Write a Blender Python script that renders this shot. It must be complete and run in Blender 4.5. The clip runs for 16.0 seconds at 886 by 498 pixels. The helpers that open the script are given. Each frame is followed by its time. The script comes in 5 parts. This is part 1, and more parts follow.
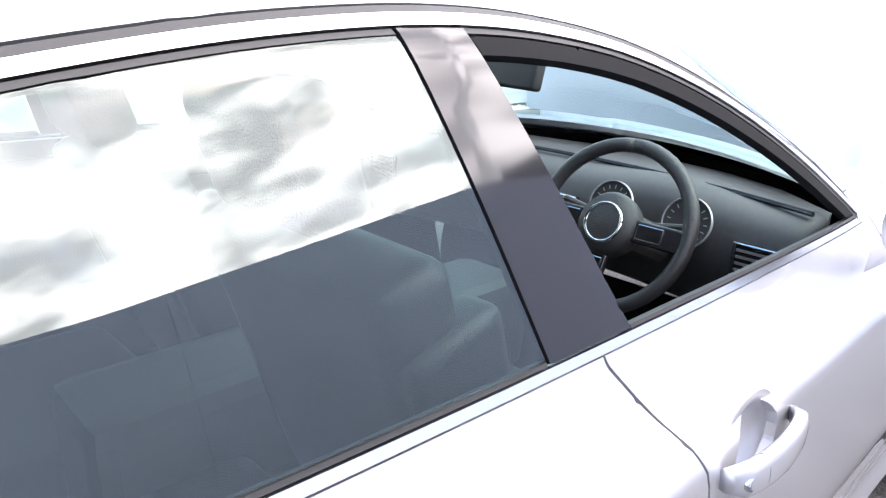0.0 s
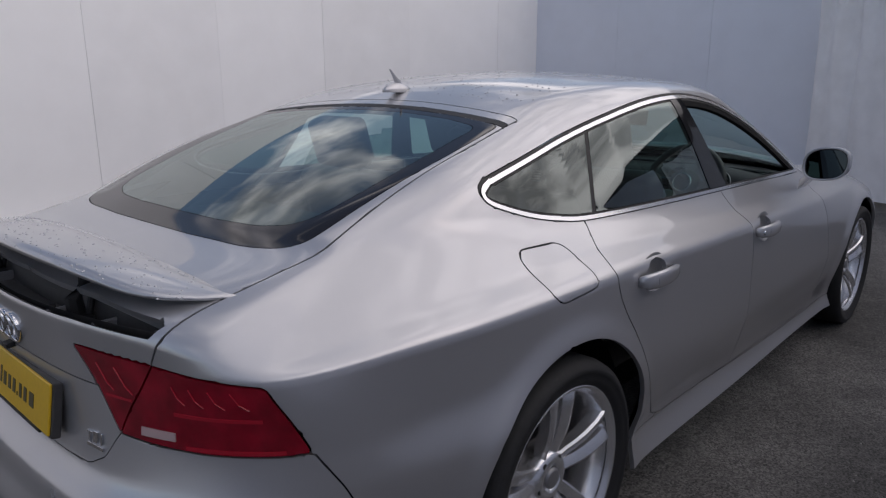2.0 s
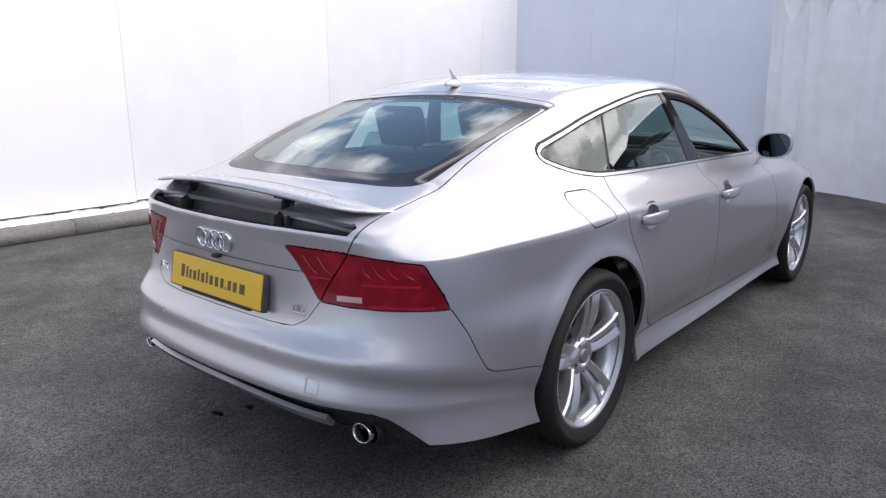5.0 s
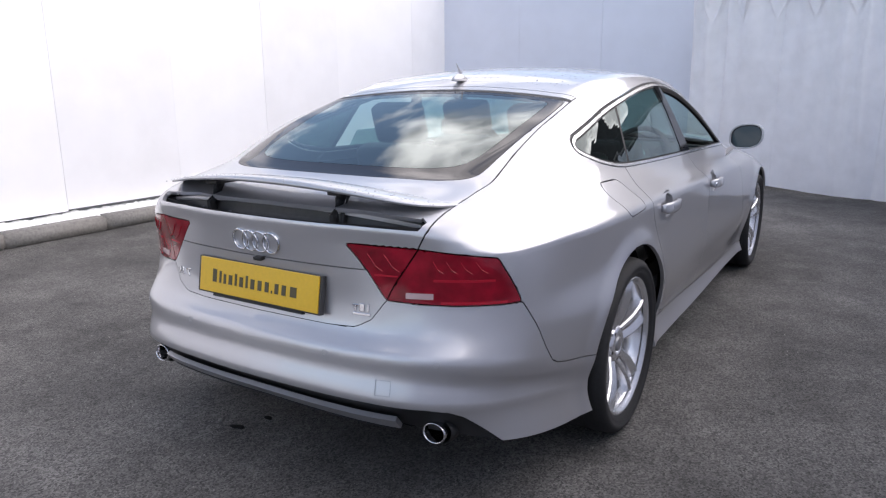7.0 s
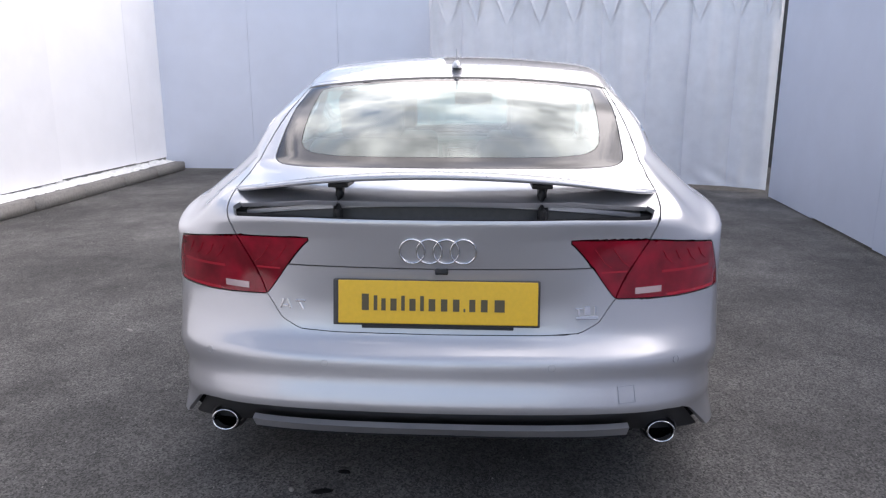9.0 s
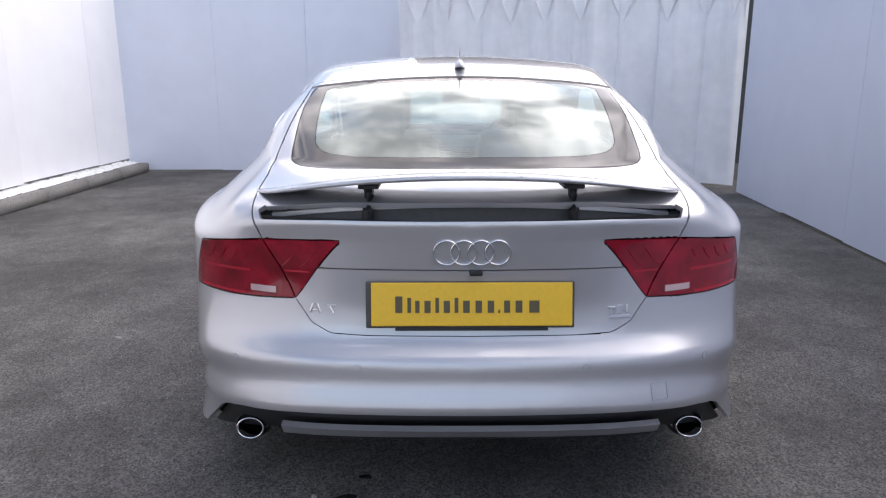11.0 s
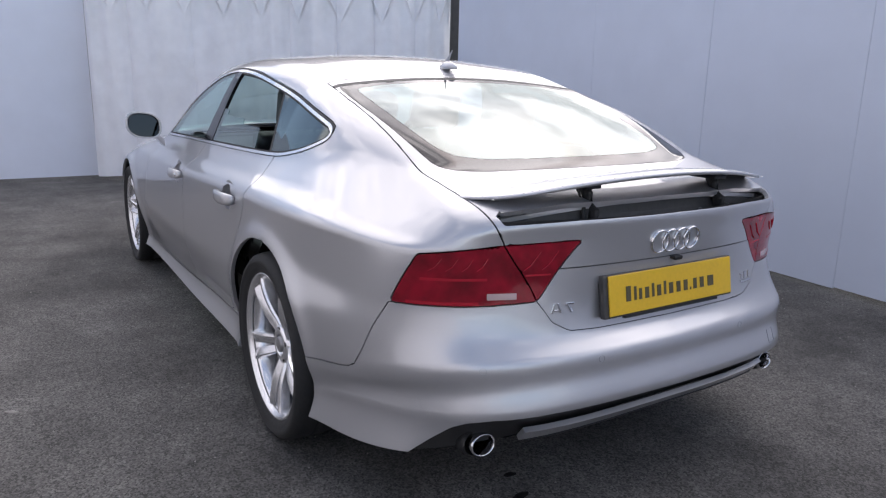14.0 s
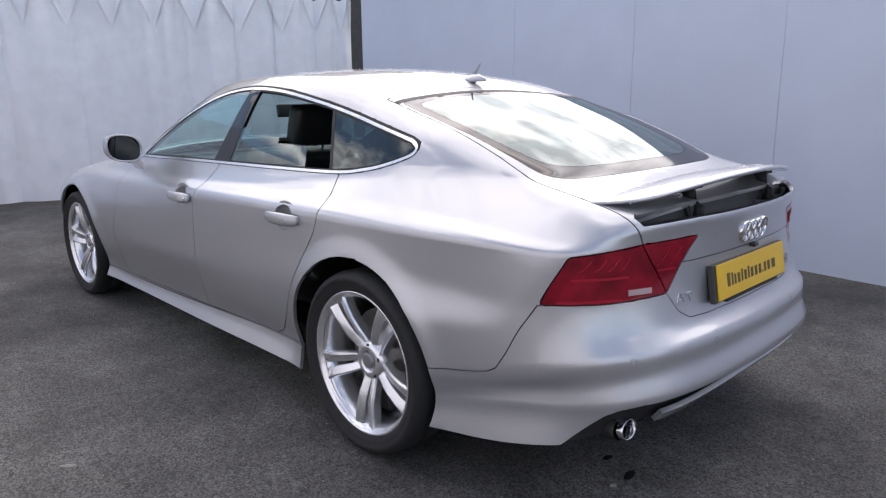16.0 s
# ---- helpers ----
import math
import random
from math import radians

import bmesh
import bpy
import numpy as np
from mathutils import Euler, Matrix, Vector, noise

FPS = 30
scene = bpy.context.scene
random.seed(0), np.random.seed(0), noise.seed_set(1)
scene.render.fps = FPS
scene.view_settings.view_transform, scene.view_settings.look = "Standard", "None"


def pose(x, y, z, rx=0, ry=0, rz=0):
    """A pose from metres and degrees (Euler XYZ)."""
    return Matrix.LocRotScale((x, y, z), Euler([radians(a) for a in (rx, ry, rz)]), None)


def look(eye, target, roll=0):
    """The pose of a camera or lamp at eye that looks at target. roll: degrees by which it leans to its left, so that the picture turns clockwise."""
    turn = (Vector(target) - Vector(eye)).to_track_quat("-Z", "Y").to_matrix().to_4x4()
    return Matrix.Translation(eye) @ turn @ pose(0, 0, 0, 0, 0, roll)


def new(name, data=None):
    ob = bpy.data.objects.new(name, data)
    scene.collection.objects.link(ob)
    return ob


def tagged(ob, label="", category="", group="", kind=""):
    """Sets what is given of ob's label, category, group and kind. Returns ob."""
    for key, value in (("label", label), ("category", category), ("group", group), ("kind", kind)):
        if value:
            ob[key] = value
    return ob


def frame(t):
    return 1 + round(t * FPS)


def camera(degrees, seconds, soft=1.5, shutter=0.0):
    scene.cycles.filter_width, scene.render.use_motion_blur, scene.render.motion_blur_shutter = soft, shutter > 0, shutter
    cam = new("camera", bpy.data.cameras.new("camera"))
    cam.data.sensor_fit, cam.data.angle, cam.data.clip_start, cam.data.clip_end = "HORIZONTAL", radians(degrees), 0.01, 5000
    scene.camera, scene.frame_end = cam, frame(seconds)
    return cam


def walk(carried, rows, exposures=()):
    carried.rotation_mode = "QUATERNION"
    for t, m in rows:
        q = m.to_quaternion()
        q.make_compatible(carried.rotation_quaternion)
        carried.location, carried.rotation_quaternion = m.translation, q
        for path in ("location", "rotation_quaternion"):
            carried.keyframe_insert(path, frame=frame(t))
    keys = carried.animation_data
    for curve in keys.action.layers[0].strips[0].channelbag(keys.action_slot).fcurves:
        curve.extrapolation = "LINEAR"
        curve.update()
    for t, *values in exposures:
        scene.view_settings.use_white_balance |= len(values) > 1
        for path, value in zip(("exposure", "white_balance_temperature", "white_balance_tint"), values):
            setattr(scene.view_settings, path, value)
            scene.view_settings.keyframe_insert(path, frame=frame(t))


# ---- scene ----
cam = camera(64.6, 16.0, soft=1.25)
# seconds, eye, turn about x, y and z
PATH = [
    (0.0, 0.529, -1.176, 1.302, 71.11, -1.70, -44.01),
    (0.3, 0.258, -1.283, 1.309, 71.39, -0.28, -44.82),
    (0.5, 0.070, -1.337, 1.308, 72.00, 0.38, -45.83),
    (1.0, -0.462, -1.509, 1.329, 73.47, 0.67, -45.81),
    (1.5, -0.932, -1.612, 1.354, 74.81, 0.97, -47.28),
    (2.0, -1.410, -1.783, 1.366, 76.20, 0.29, -47.45),
    (2.5, -1.763, -1.846, 1.342, 77.05, 0.07, -49.01),
    (3.0, -2.032, -1.951, 1.347, 76.63, 0.29, -49.03),
    (3.5, -2.174, -2.040, 1.348, 76.97, 0.66, -49.23),
    (4.0, -2.215, -2.046, 1.338, 76.91, 0.63, -49.63),
    (6.3, -2.276, -1.982, 1.324, 76.57, -1.08, -51.20),
    (6.5, -2.329, -1.910, 1.313, 76.65, -0.88, -52.01),
    (7.0, -2.485, -1.642, 1.299, 76.83, 0.40, -58.11),
    (7.5, -2.588, -1.299, 1.300, 77.28, 0.21, -65.23),
    (8.0, -2.713, -0.881, 1.283, 77.27, 0.05, -74.91),
    (8.5, -2.722, -0.480, 1.258, 77.21, 0.05, -81.82),
    (9.0, -2.729, -0.113, 1.241, 76.94, -0.03, -86.76),
    (9.2, -2.723, -0.031, 1.231, 77.30, 0.46, -87.87),
    (11.5, -2.719, 0.105, 1.247, 76.62, -0.36, -90.88),
    (12.0, -2.725, 0.174, 1.244, 76.66, -1.01, -92.14),
    (12.5, -2.683, 0.381, 1.227, 76.82, -1.96, -95.57),
    (13.0, -2.627, 0.798, 1.247, 76.46, -2.68, -103.91),
    (13.5, -2.500, 1.208, 1.237, 76.62, -1.73, -112.99),
    (14.0, -2.304, 1.639, 1.250, 76.82, -1.18, -121.84),
    (14.5, -2.106, 1.948, 1.238, 76.96, 0.11, -128.54),
    (15.0, -1.940, 2.197, 1.258, 77.10, 1.04, -132.87),
    (15.5, -1.888, 2.308, 1.266, 77.26, 0.78, -134.30),
    (16.0, -1.886, 2.324, 1.278, 77.27, 0.42, -134.22),
]
EXPOSE = [(t, stops + .19, 6680, 17) for t, stops in ((0.0, 1.9), (0.2, 1.25), (0.5, .25), (0.8, -.45), (1.0, -.85), (1.2, -1.1), (1.5, -1.25), (2.0, -1.1), (2.5, -.75), (3.0, -.48), (3.5, -.25), (4.0, -.06), (7.0, .08), (8.0, .17), (9.0, .2), (11.5, .13), (13.0, .0), (14.0, -.03), (16.0, .0))]
walk(cam, [(t, pose(x, y, z, rx, ry, rz)) for t, x, y, z, rx, ry, rz in PATH], EXPOSE)

# ---- light: broken cloud, a veiled sun over the boundary wall ----
SUN_HEIGHT, SUN_WAY = 44, 146
world = bpy.data.worlds.new("sky")
scene.world = world
world.use_nodes = True
wn, wl = world.node_tree.nodes, world.node_tree.links
wn.clear()
sky = wn.new("ShaderNodeTexSky")
sky.sky_type, sky.sun_disc = "NISHITA", False
sky.sun_elevation, sky.sun_rotation = radians(SUN_HEIGHT), radians(SUN_WAY)
where = wn.new("ShaderNodeTexCoord")
stretch = wn.new("ShaderNodeMapping")
stretch.inputs["Scale"].default_value = (1, 1, 2.0)
stretch.inputs["Location"].default_value = (3.1, 2.0, .4)
puffs = wn.new("ShaderNodeTexNoise")
puffs.inputs["Scale"].default_value, puffs.inputs["Detail"].default_value, puffs.inputs["Roughness"].default_value = 3.4, 8, .55
puffs.inputs["Distortion"].default_value = .35
edge = wn.new("ShaderNodeValToRGB")
edge.color_ramp.elements[0].position, edge.color_ramp.elements[1].position = .43, .58
shade = wn.new("ShaderNodeTexNoise")
shade.inputs["Scale"].default_value, shade.inputs["Detail"].default_value = 6.5, 8
tone = wn.new("ShaderNodeValToRGB")
tone.color_ramp.elements[0].position, tone.color_ramp.elements[1].position = .4, .58
tone.color_ramp.elements[0].color = (3.2, 3.4, 3.7, 1)
tone.color_ramp.elements[1].color = (12.0, 12.0, 12.2, 1)
# the cloud is brightest round the veiled sun
toward = wn.new("ShaderNodeVectorMath")
toward.operation = "DOT_PRODUCT"
toward.inputs[1].default_value = Vector((4.2, -6.2, 5.2)).normalized()
wl.new(where.outputs["Generated"], toward.inputs[0])
veil = wn.new("ShaderNodeMapRange")
veil.inputs["From Min"].default_value, veil.inputs["From Max"].default_value = .74, 1.0
veil.inputs["To Min"].default_value, veil.inputs["To Max"].default_value = 1, 1.3
wl.new(toward.outputs["Value"], veil.inputs["Value"])
lit = wn.new("ShaderNodeVectorMath")
lit.operation = "SCALE"
wl.new(tone.outputs["Color"], lit.inputs[0])
wl.new(veil.outputs["Result"], lit.inputs["Scale"])
blend = wn.new("ShaderNodeMix")
blend.data_type = "RGBA"
shine = wn.new("ShaderNodeBackground")
shine.inputs["Strength"].default_value = .22
put = wn.new("ShaderNodeOutputWorld")
wl.new(where.outputs["Generated"], stretch.inputs["Vector"])
wl.new(stretch.outputs["Vector"], puffs.inputs["Vector"])
wl.new(stretch.outputs["Vector"], shade.inputs["Vector"])
cover = wn.new("ShaderNodeMapRange")
cover.inputs["From Min"].default_value, cover.inputs["From Max"].default_value = -.2, .9
cover.inputs["To Min"].default_value, cover.inputs["To Max"].default_value = -.11, .08
wl.new(toward.outputs["Value"], cover.inputs["Value"])
gather = wn.new("ShaderNodeMath")
gather.operation = "ADD"
wl.new(puffs.outputs["Fac"], gather.inputs[0])
wl.new(cover.outputs["Result"], gather.inputs[1])
wl.new(gather.outputs["Value"], edge.inputs["Fac"])
wl.new(shade.outputs["Fac"], tone.inputs["Fac"])
wl.new(edge.outputs["Color"], blend.inputs["Factor"])
haze = wn.new("ShaderNodeVectorMath")
haze.operation = "MULTIPLY"
haze.inputs[1].default_value = (1.06, 1.04, .98)
wl.new(sky.outputs["Color"], haze.inputs[0])
wl.new(haze.outputs["Vector"], blend.inputs["A"])
wl.new(lit.outputs["Vector"], blend.inputs["B"])
wl.new(blend.outputs["Result"], shine.inputs["Color"])
wl.new(shine.outputs["Background"], put.inputs["Surface"])
sun = new("sun", bpy.data.lights.new("sun", "SUN"))
sun.data.energy, sun.data.angle, sun.data.color = 1.2, radians(115), (1, .96, .9)
sun.matrix_world = look((4.2, -6.2, 7.2), (0, 0, 0))

# ---- materials ----
def material(name, colour=(.5, .5, .5), rough=.5, metal=0.0, grain=0.0, size=20.0, bump=0.0, bump_size=200.0, coat=0.0, stain=0.0, stain_size=1.5, stain_colour=(.3, .3, .3), glow=None, spread=0.0):
    m = bpy.data.materials.new(name)
    m.use_nodes = True
    nt = m.node_tree
    b = nt.nodes["Principled BSDF"]
    b.inputs["Base Color"].default_value = (*colour, 1)
    b.inputs["Roughness"].default_value, b.inputs["Metallic"].default_value = rough, metal
    b.inputs["Coat Weight"].default_value = coat
    b.inputs["Coat Roughness"].default_value = .02
    tc = nt.nodes.new("ShaderNodeTexCoord")
    last = None
    if grain:
        n = nt.nodes.new("ShaderNodeTexNoise")
        n.inputs["Scale"].default_value, n.inputs["Detail"].default_value = size, 8
        nt.links.new(tc.outputs["Object"], n.inputs["Vector"])
        r = nt.nodes.new("ShaderNodeMapRange")
        r.inputs["From Min"].default_value, r.inputs["From Max"].default_value = .25, .75
        r.inputs["To Min"].default_value, r.inputs["To Max"].default_value = 1 - grain, 1 + grain
        nt.links.new(n.outputs["Fac"], r.inputs["Value"])
        mix = nt.nodes.new("ShaderNodeMix")
        mix.data_type, mix.blend_type = "RGBA", "MULTIPLY"
        mix.inputs["Factor"].default_value = 1
        mix.inputs["A"].default_value = (*colour, 1)
        nt.links.new(r.outputs["Result"], mix.inputs["B"])
        last = mix.outputs["Result"]
    if stain:
        n = nt.nodes.new("ShaderNodeTexNoise")
        n.inputs["Scale"].default_value, n.inputs["Detail"].default_value, n.inputs["Roughness"].default_value = stain_size, 7, .65
        nt.links.new(tc.outputs["Object"], n.inputs["Vector"])
        r = nt.nodes.new("ShaderNodeValToRGB")
        r.color_ramp.elements[0].position, r.color_ramp.elements[1].position = .46, .68
        r.color_ramp.elements[1].color = (stain, stain, stain, 1)
        nt.links.new(n.outputs["Fac"], r.inputs["Fac"])
        mix = nt.nodes.new("ShaderNodeMix")
        mix.data_type = "RGBA"
        nt.links.new(r.outputs["Color"], mix.inputs["Factor"])
        mix.inputs["A"].default_value, mix.inputs["B"].default_value = (*colour, 1), (*stain_colour, 1)
        if last:
            nt.links.new(last, mix.inputs["A"])
        last = mix.outputs["Result"]
    if spread:
        info = nt.nodes.new("ShaderNodeObjectInfo")
        r = nt.nodes.new("ShaderNodeMapRange")
        r.inputs["To Min"].default_value, r.inputs["To Max"].default_value = 1 - spread, 1 + spread
        nt.links.new(info.outputs["Random"], r.inputs["Value"])
        mix = nt.nodes.new("ShaderNodeMix")
        mix.data_type, mix.blend_type = "RGBA", "MULTIPLY"
        mix.inputs["Factor"].default_value = 1
        mix.inputs["A"].default_value = (*colour, 1)
        if last:
            nt.links.new(last, mix.inputs["A"])
        nt.links.new(r.outputs["Result"], mix.inputs["B"])
        last = mix.outputs["Result"]
    if last:
        nt.links.new(last, b.inputs["Base Color"])
    if bump:
        n = nt.nodes.new("ShaderNodeTexNoise")
        n.inputs["Scale"].default_value, n.inputs["Detail"].default_value = bump_size, 6
        nt.links.new(tc.outputs["Object"], n.inputs["Vector"])
        k = nt.nodes.new("ShaderNodeBump")
        k.inputs["Strength"].default_value, k.inputs["Distance"].default_value = bump, .01
        nt.links.new(n.outputs["Fac"], k.inputs["Height"])
        nt.links.new(k.outputs["Normal"], b.inputs["Normal"])
    return m


def glass(name, tint, least=.08, rough=0.0):
    m = bpy.data.materials.new(name)
    m.use_nodes = True
    nt = m.node_tree
    nt.nodes.clear()
    see = nt.nodes.new("ShaderNodeBsdfTransparent")
    see.inputs["Color"].default_value = (*tint, 1)
    gloss = nt.nodes.new("ShaderNodeBsdfGlossy")
    gloss.inputs["Roughness"].default_value = rough
    gloss.inputs["Color"].default_value = (.88, .96, .94, 1)
    face = nt.nodes.new("ShaderNodeLayerWeight")
    face.inputs["Blend"].default_value = .5
    power = nt.nodes.new("ShaderNodeMath")
    power.operation, power.inputs[1].default_value = "POWER", 3.2
    fres = nt.nodes.new("ShaderNodeMapRange")
    fres.inputs["To Min"].default_value, fres.inputs["To Max"].default_value = least, .95
    nt.links.new(face.outputs["Facing"], power.inputs[0])
    nt.links.new(power.outputs[0], fres.inputs["Value"])
    mix = nt.nodes.new("ShaderNodeMixShader")
    put = nt.nodes.new("ShaderNodeOutputMaterial")
    nt.links.new(fres.outputs["Result"], mix.inputs["Fac"])
    nt.links.new(see.outputs["BSDF"], mix.inputs[1])
    nt.links.new(gloss.outputs["BSDF"], mix.inputs[2])
    nt.links.new(mix.outputs["Shader"], put.inputs["Surface"])
    return m


PAINT = material("silver_paint", (.5, .5, .52), .34, .68, grain=.05, size=900, coat=1.0)
def asphalt():
    m = material("asphalt", (.053, .0505, .047), .88, bump=.4, bump_size=190)
    nt = m.node_tree
    b = nt.nodes["Principled BSDF"]
    tc = nt.nodes.new("ShaderNodeTexCoord")

    def layer(scale, detail, lo, hi, a, z, rough=.6):
        n = nt.nodes.new("ShaderNodeTexNoise")
        n.inputs["Scale"].default_value, n.inputs["Detail"].default_value, n.inputs["Roughness"].default_value = scale, detail, rough
        nt.links.new(tc.outputs["Object"], n.inputs["Vector"])
        r = nt.nodes.new("ShaderNodeMapRange")
        r.inputs["From Min"].default_value, r.inputs["From Max"].default_value = lo, hi
        r.inputs["To Min"].default_value, r.inputs["To Max"].default_value = a, z
        nt.links.new(n.outputs["Fac"], r.inputs["Value"])
        return r.outputs["Result"]

    chips = nt.nodes.new("ShaderNodeTexVoronoi")
    chips.inputs["Scale"].default_value = 165
    nt.links.new(tc.outputs["Object"], chips.inputs["Vector"])
    pale = nt.nodes.new("ShaderNodeMapRange")
    pale.inputs["From Min"].default_value, pale.inputs["From Max"].default_value = .0, 1.0
    pale.inputs["To Min"].default_value, pale.inputs["To Max"].default_value = .35, 1.65
    split_c = nt.nodes.new("ShaderNodeSeparateColor")
    nt.links.new(chips.outputs["Color"], split_c.inputs["Color"])
    nt.links.new(split_c.outputs["Red"], pale.inputs["Value"])
    last = pale.outputs["Result"]
    for out in (layer(26, 6, .3, .7, .85, 1.15), layer(3.2, 5, .3, .7, .76, 1.26), layer(.6, 6, .38, .66, .6, 1.6, .7)):
        k = nt.nodes.new("ShaderNodeMath")
        k.operation = "MULTIPLY"
        nt.links.new(last, k.inputs[0])
        nt.links.new(out, k.inputs[1])
        last = k.outputs[0]
    mix = nt.nodes.new("ShaderNodeMix")
    mix.data_type, mix.blend_type = "RGBA", "MULTIPLY"
    mix.inputs["Factor"].default_value = 1
    mix.inputs["A"].default_value = (.08, .0765, .073, 1)
    nt.links.new(last, mix.inputs["B"])
    nt.links.new(mix.outputs["Result"], b.inputs["Base Color"])
    return m


ASPHALT = asphalt()
WHITE_BOARD = material("white_board", (.86, .86, .88), .45, grain=.03, size=3, stain=.10, stain_size=1.2, stain_colour=(.62, .6, .58))
# right wall's boards: shade of the side off the sun put into the colour
SHADED_BOARD = material("shaded_grey_board", (.62, .65, .74), .42, grain=.03, size=3, stain=.08, stain_size=1.0, stain_colour=(.5, .5, .52))
CURTAIN = material("curtain_sheet", (.86, .85, .87), .6, grain=.05, size=6, stain=.09, stain_size=2.2, stain_colour=(.5, .47, .46))
CONCRETE = material("kerb_concrete", (.24, .228, .212), .85, grain=.25, size=40, bump=.4, bump_size=60, stain=.5, stain_size=3, stain_colour=(.2, .19, .18))
RUBBLE = material("white_paint_rubble", (.82, .82, .80), .9, grain=.15, size=50, bump=.8, bump_size=45, stain=.35, stain_size=14, stain_colour=(.4, .39, .37))
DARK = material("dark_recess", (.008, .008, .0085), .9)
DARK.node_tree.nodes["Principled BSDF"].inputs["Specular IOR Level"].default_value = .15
BLACK = material("black_plastic", (.013, .013, .014), .55, grain=.1, size=300)
GLOSSY_BLACK = material("gloss_black_trim", (.012, .012, .014), .08)
RUBBER = material("tyre_rubber", (.014, .014, .015), .75, grain=.2, size=60, bump=.15, bump_size=300)
CHROME = material("chrome", (.7, .7, .72), .1, 1.0)
BRIGHT = material("bright_aluminium_trim", (.8, .8, .82), .25, 1.0)
ALLOY = material("alloy_silver", (.82, .82, .84), .26, .85, coat=.4)
STEEL = material("brake_steel", (.25, .24, .23), .45, .9, grain=.2, size=60)
FRIT = material("black_glass_border", (.014, .012, .013), .06)
FRIT.node_tree.nodes["Principled BSDF"].inputs["Specular IOR Level"].default_value = .5
GLASS = glass("green_tinted_glass", (.68, .88, .85))
REAR_GLASS = glass("rear_screen_glass", (.37, .57, .54))
SIDE_GLASS = glass("rear_door_glass", (.34, .5, .47), .095)
SMOKED = glass("smoked_glass", (.08, .13, .125), .07)
LENS = material("red_lamp_lens", (.22, .005, .016), .06, 0.0, grain=.5, size=14)
PAINT_DULL = material("silver_plastic", (.32, .33, .36), .45, .5)
TRIM_DARK = material("charcoal_trim", (.03, .03, .033), .6, grain=.15, size=80, bump=.15, bump_size=400)
CLOTH = material("grey_cloth", (.16, .16, .165), .95, grain=.1, size=200, bump=.2, bump_size=600)
LEATHER = material("black_leather", (.018, .018, .02), .45, grain=.15, size=120, bump=.2, bump_size=250)
BADGE_GREY = material("badge_grey", (.3, .3, .31), .35, .6)
GREY_PLASTIC = material("grey_plastic", (.05, .048, .048), .5, grain=.15, size=60)
PLATE = material("yellow_plate", (.72, .44, .02), .35, grain=.05, size=90)
INK = material("dark_ink", (.08, .065, .03), .5)
LAMP_BAR = material("bright_red_reflector", (.4, .012, .028), .12)
LAMP_CLEAR = material("clear_lens", (.5, .36, .36), .15, coat=1.0)
MIRROR = material("mirror_glass", (.05, .052, .055), .02, 1.0)
DIAL = material("dial_face", (.25, .25, .26), .4)
WHITE_BOARD2 = material("white_board_newer", (.89, .89, .91), .4, grain=.02, size=3, stain=.06, stain_size=1.6, stain_colour=(.66, .65, .64))
OLD_BOARD = material("old_dark_board", (.04, .04, .042), .7, grain=.3, size=8, stain=.4, stain_size=2, stain_colour=(.05, .05, .05))
WATER = material("water_bead", (.4, .41, .43), .05, .3, coat=1.0)
# back wall's boards, darkened and blued in colour for facing away from the sun
SHADED_BACK_BOARD = material("shaded_blue_white_board", (.67, .71, .81), .42, grain=.03, size=3, stain=.08, stain_size=1.0, stain_colour=(.6, .6, .62))

# ---- helpers for meshes ----
def mesh(name, verts, faces, mat, smooth=False):
    me = bpy.data.meshes.new(name)
    me.from_pydata([tuple(v) for v in verts], [], [tuple(f) for f in faces])
    me.materials.append(mat)
    if smooth:
        me.shade_smooth()
    return me


def bm_done(bm, name, mat, smooth=False):
    me = bpy.data.meshes.new(name)
    bm.to_mesh(me)
    bm.free()
    for m in mat if isinstance(mat, (list, tuple)) else [mat]:
        me.materials.append(m)
    if smooth:
        me.shade_smooth()
    return me


def part(name, bm, mat, parent, label="", smooth=False):
    ob = new(name, bm_done(bm, name, mat, smooth) if isinstance(bm, bmesh.types.BMesh) else bm)
    ob.parent = parent
    return tagged(ob, label)


def box_bm(size, at=(0, 0, 0), bevel=0.0, m=None):
    bm = bmesh.new()
    bmesh.ops.create_cube(bm, size=1, matrix=Matrix.Translation(at) @ Matrix.Diagonal((*size, 1)))
    if bevel:
        bmesh.ops.bevel(bm, geom=bm.edges[:], offset=bevel, segments=2, affect="EDGES", profile=.6)
    if m is not None:
        bm.transform(m)
    return bm


def loft(rings, closed=True, caps=True):
    """Skin over rings of points, all of one length."""
    bm = bmesh.new()
    rows = [[bm.verts.new(p) for p in r] for r in rings]
    n = len(rows[0])
    for a, b in zip(rows, rows[1:]):
        for i in range(n if closed else n - 1):
            j = (i + 1) % n
            bm.faces.new((a[i], a[j], b[j], b[i]))
    if caps and closed:
        bm.faces.new(rows[0][::-1])
        bm.faces.new(rows[-1])
    bmesh.ops.recalc_face_normals(bm, faces=bm.faces[:])
    return bm


def lathe(profile, n=64, m=None):
    """Turns (radius, height) points about z."""
    rings = [[(r * math.cos(2 * math.pi * k / n), r * math.sin(2 * math.pi * k / n), h) for k in range(n)] for r, h in profile]
    bm = loft(rings, True, False)
    if m is not None:
        bm.transform(m)
    return bm


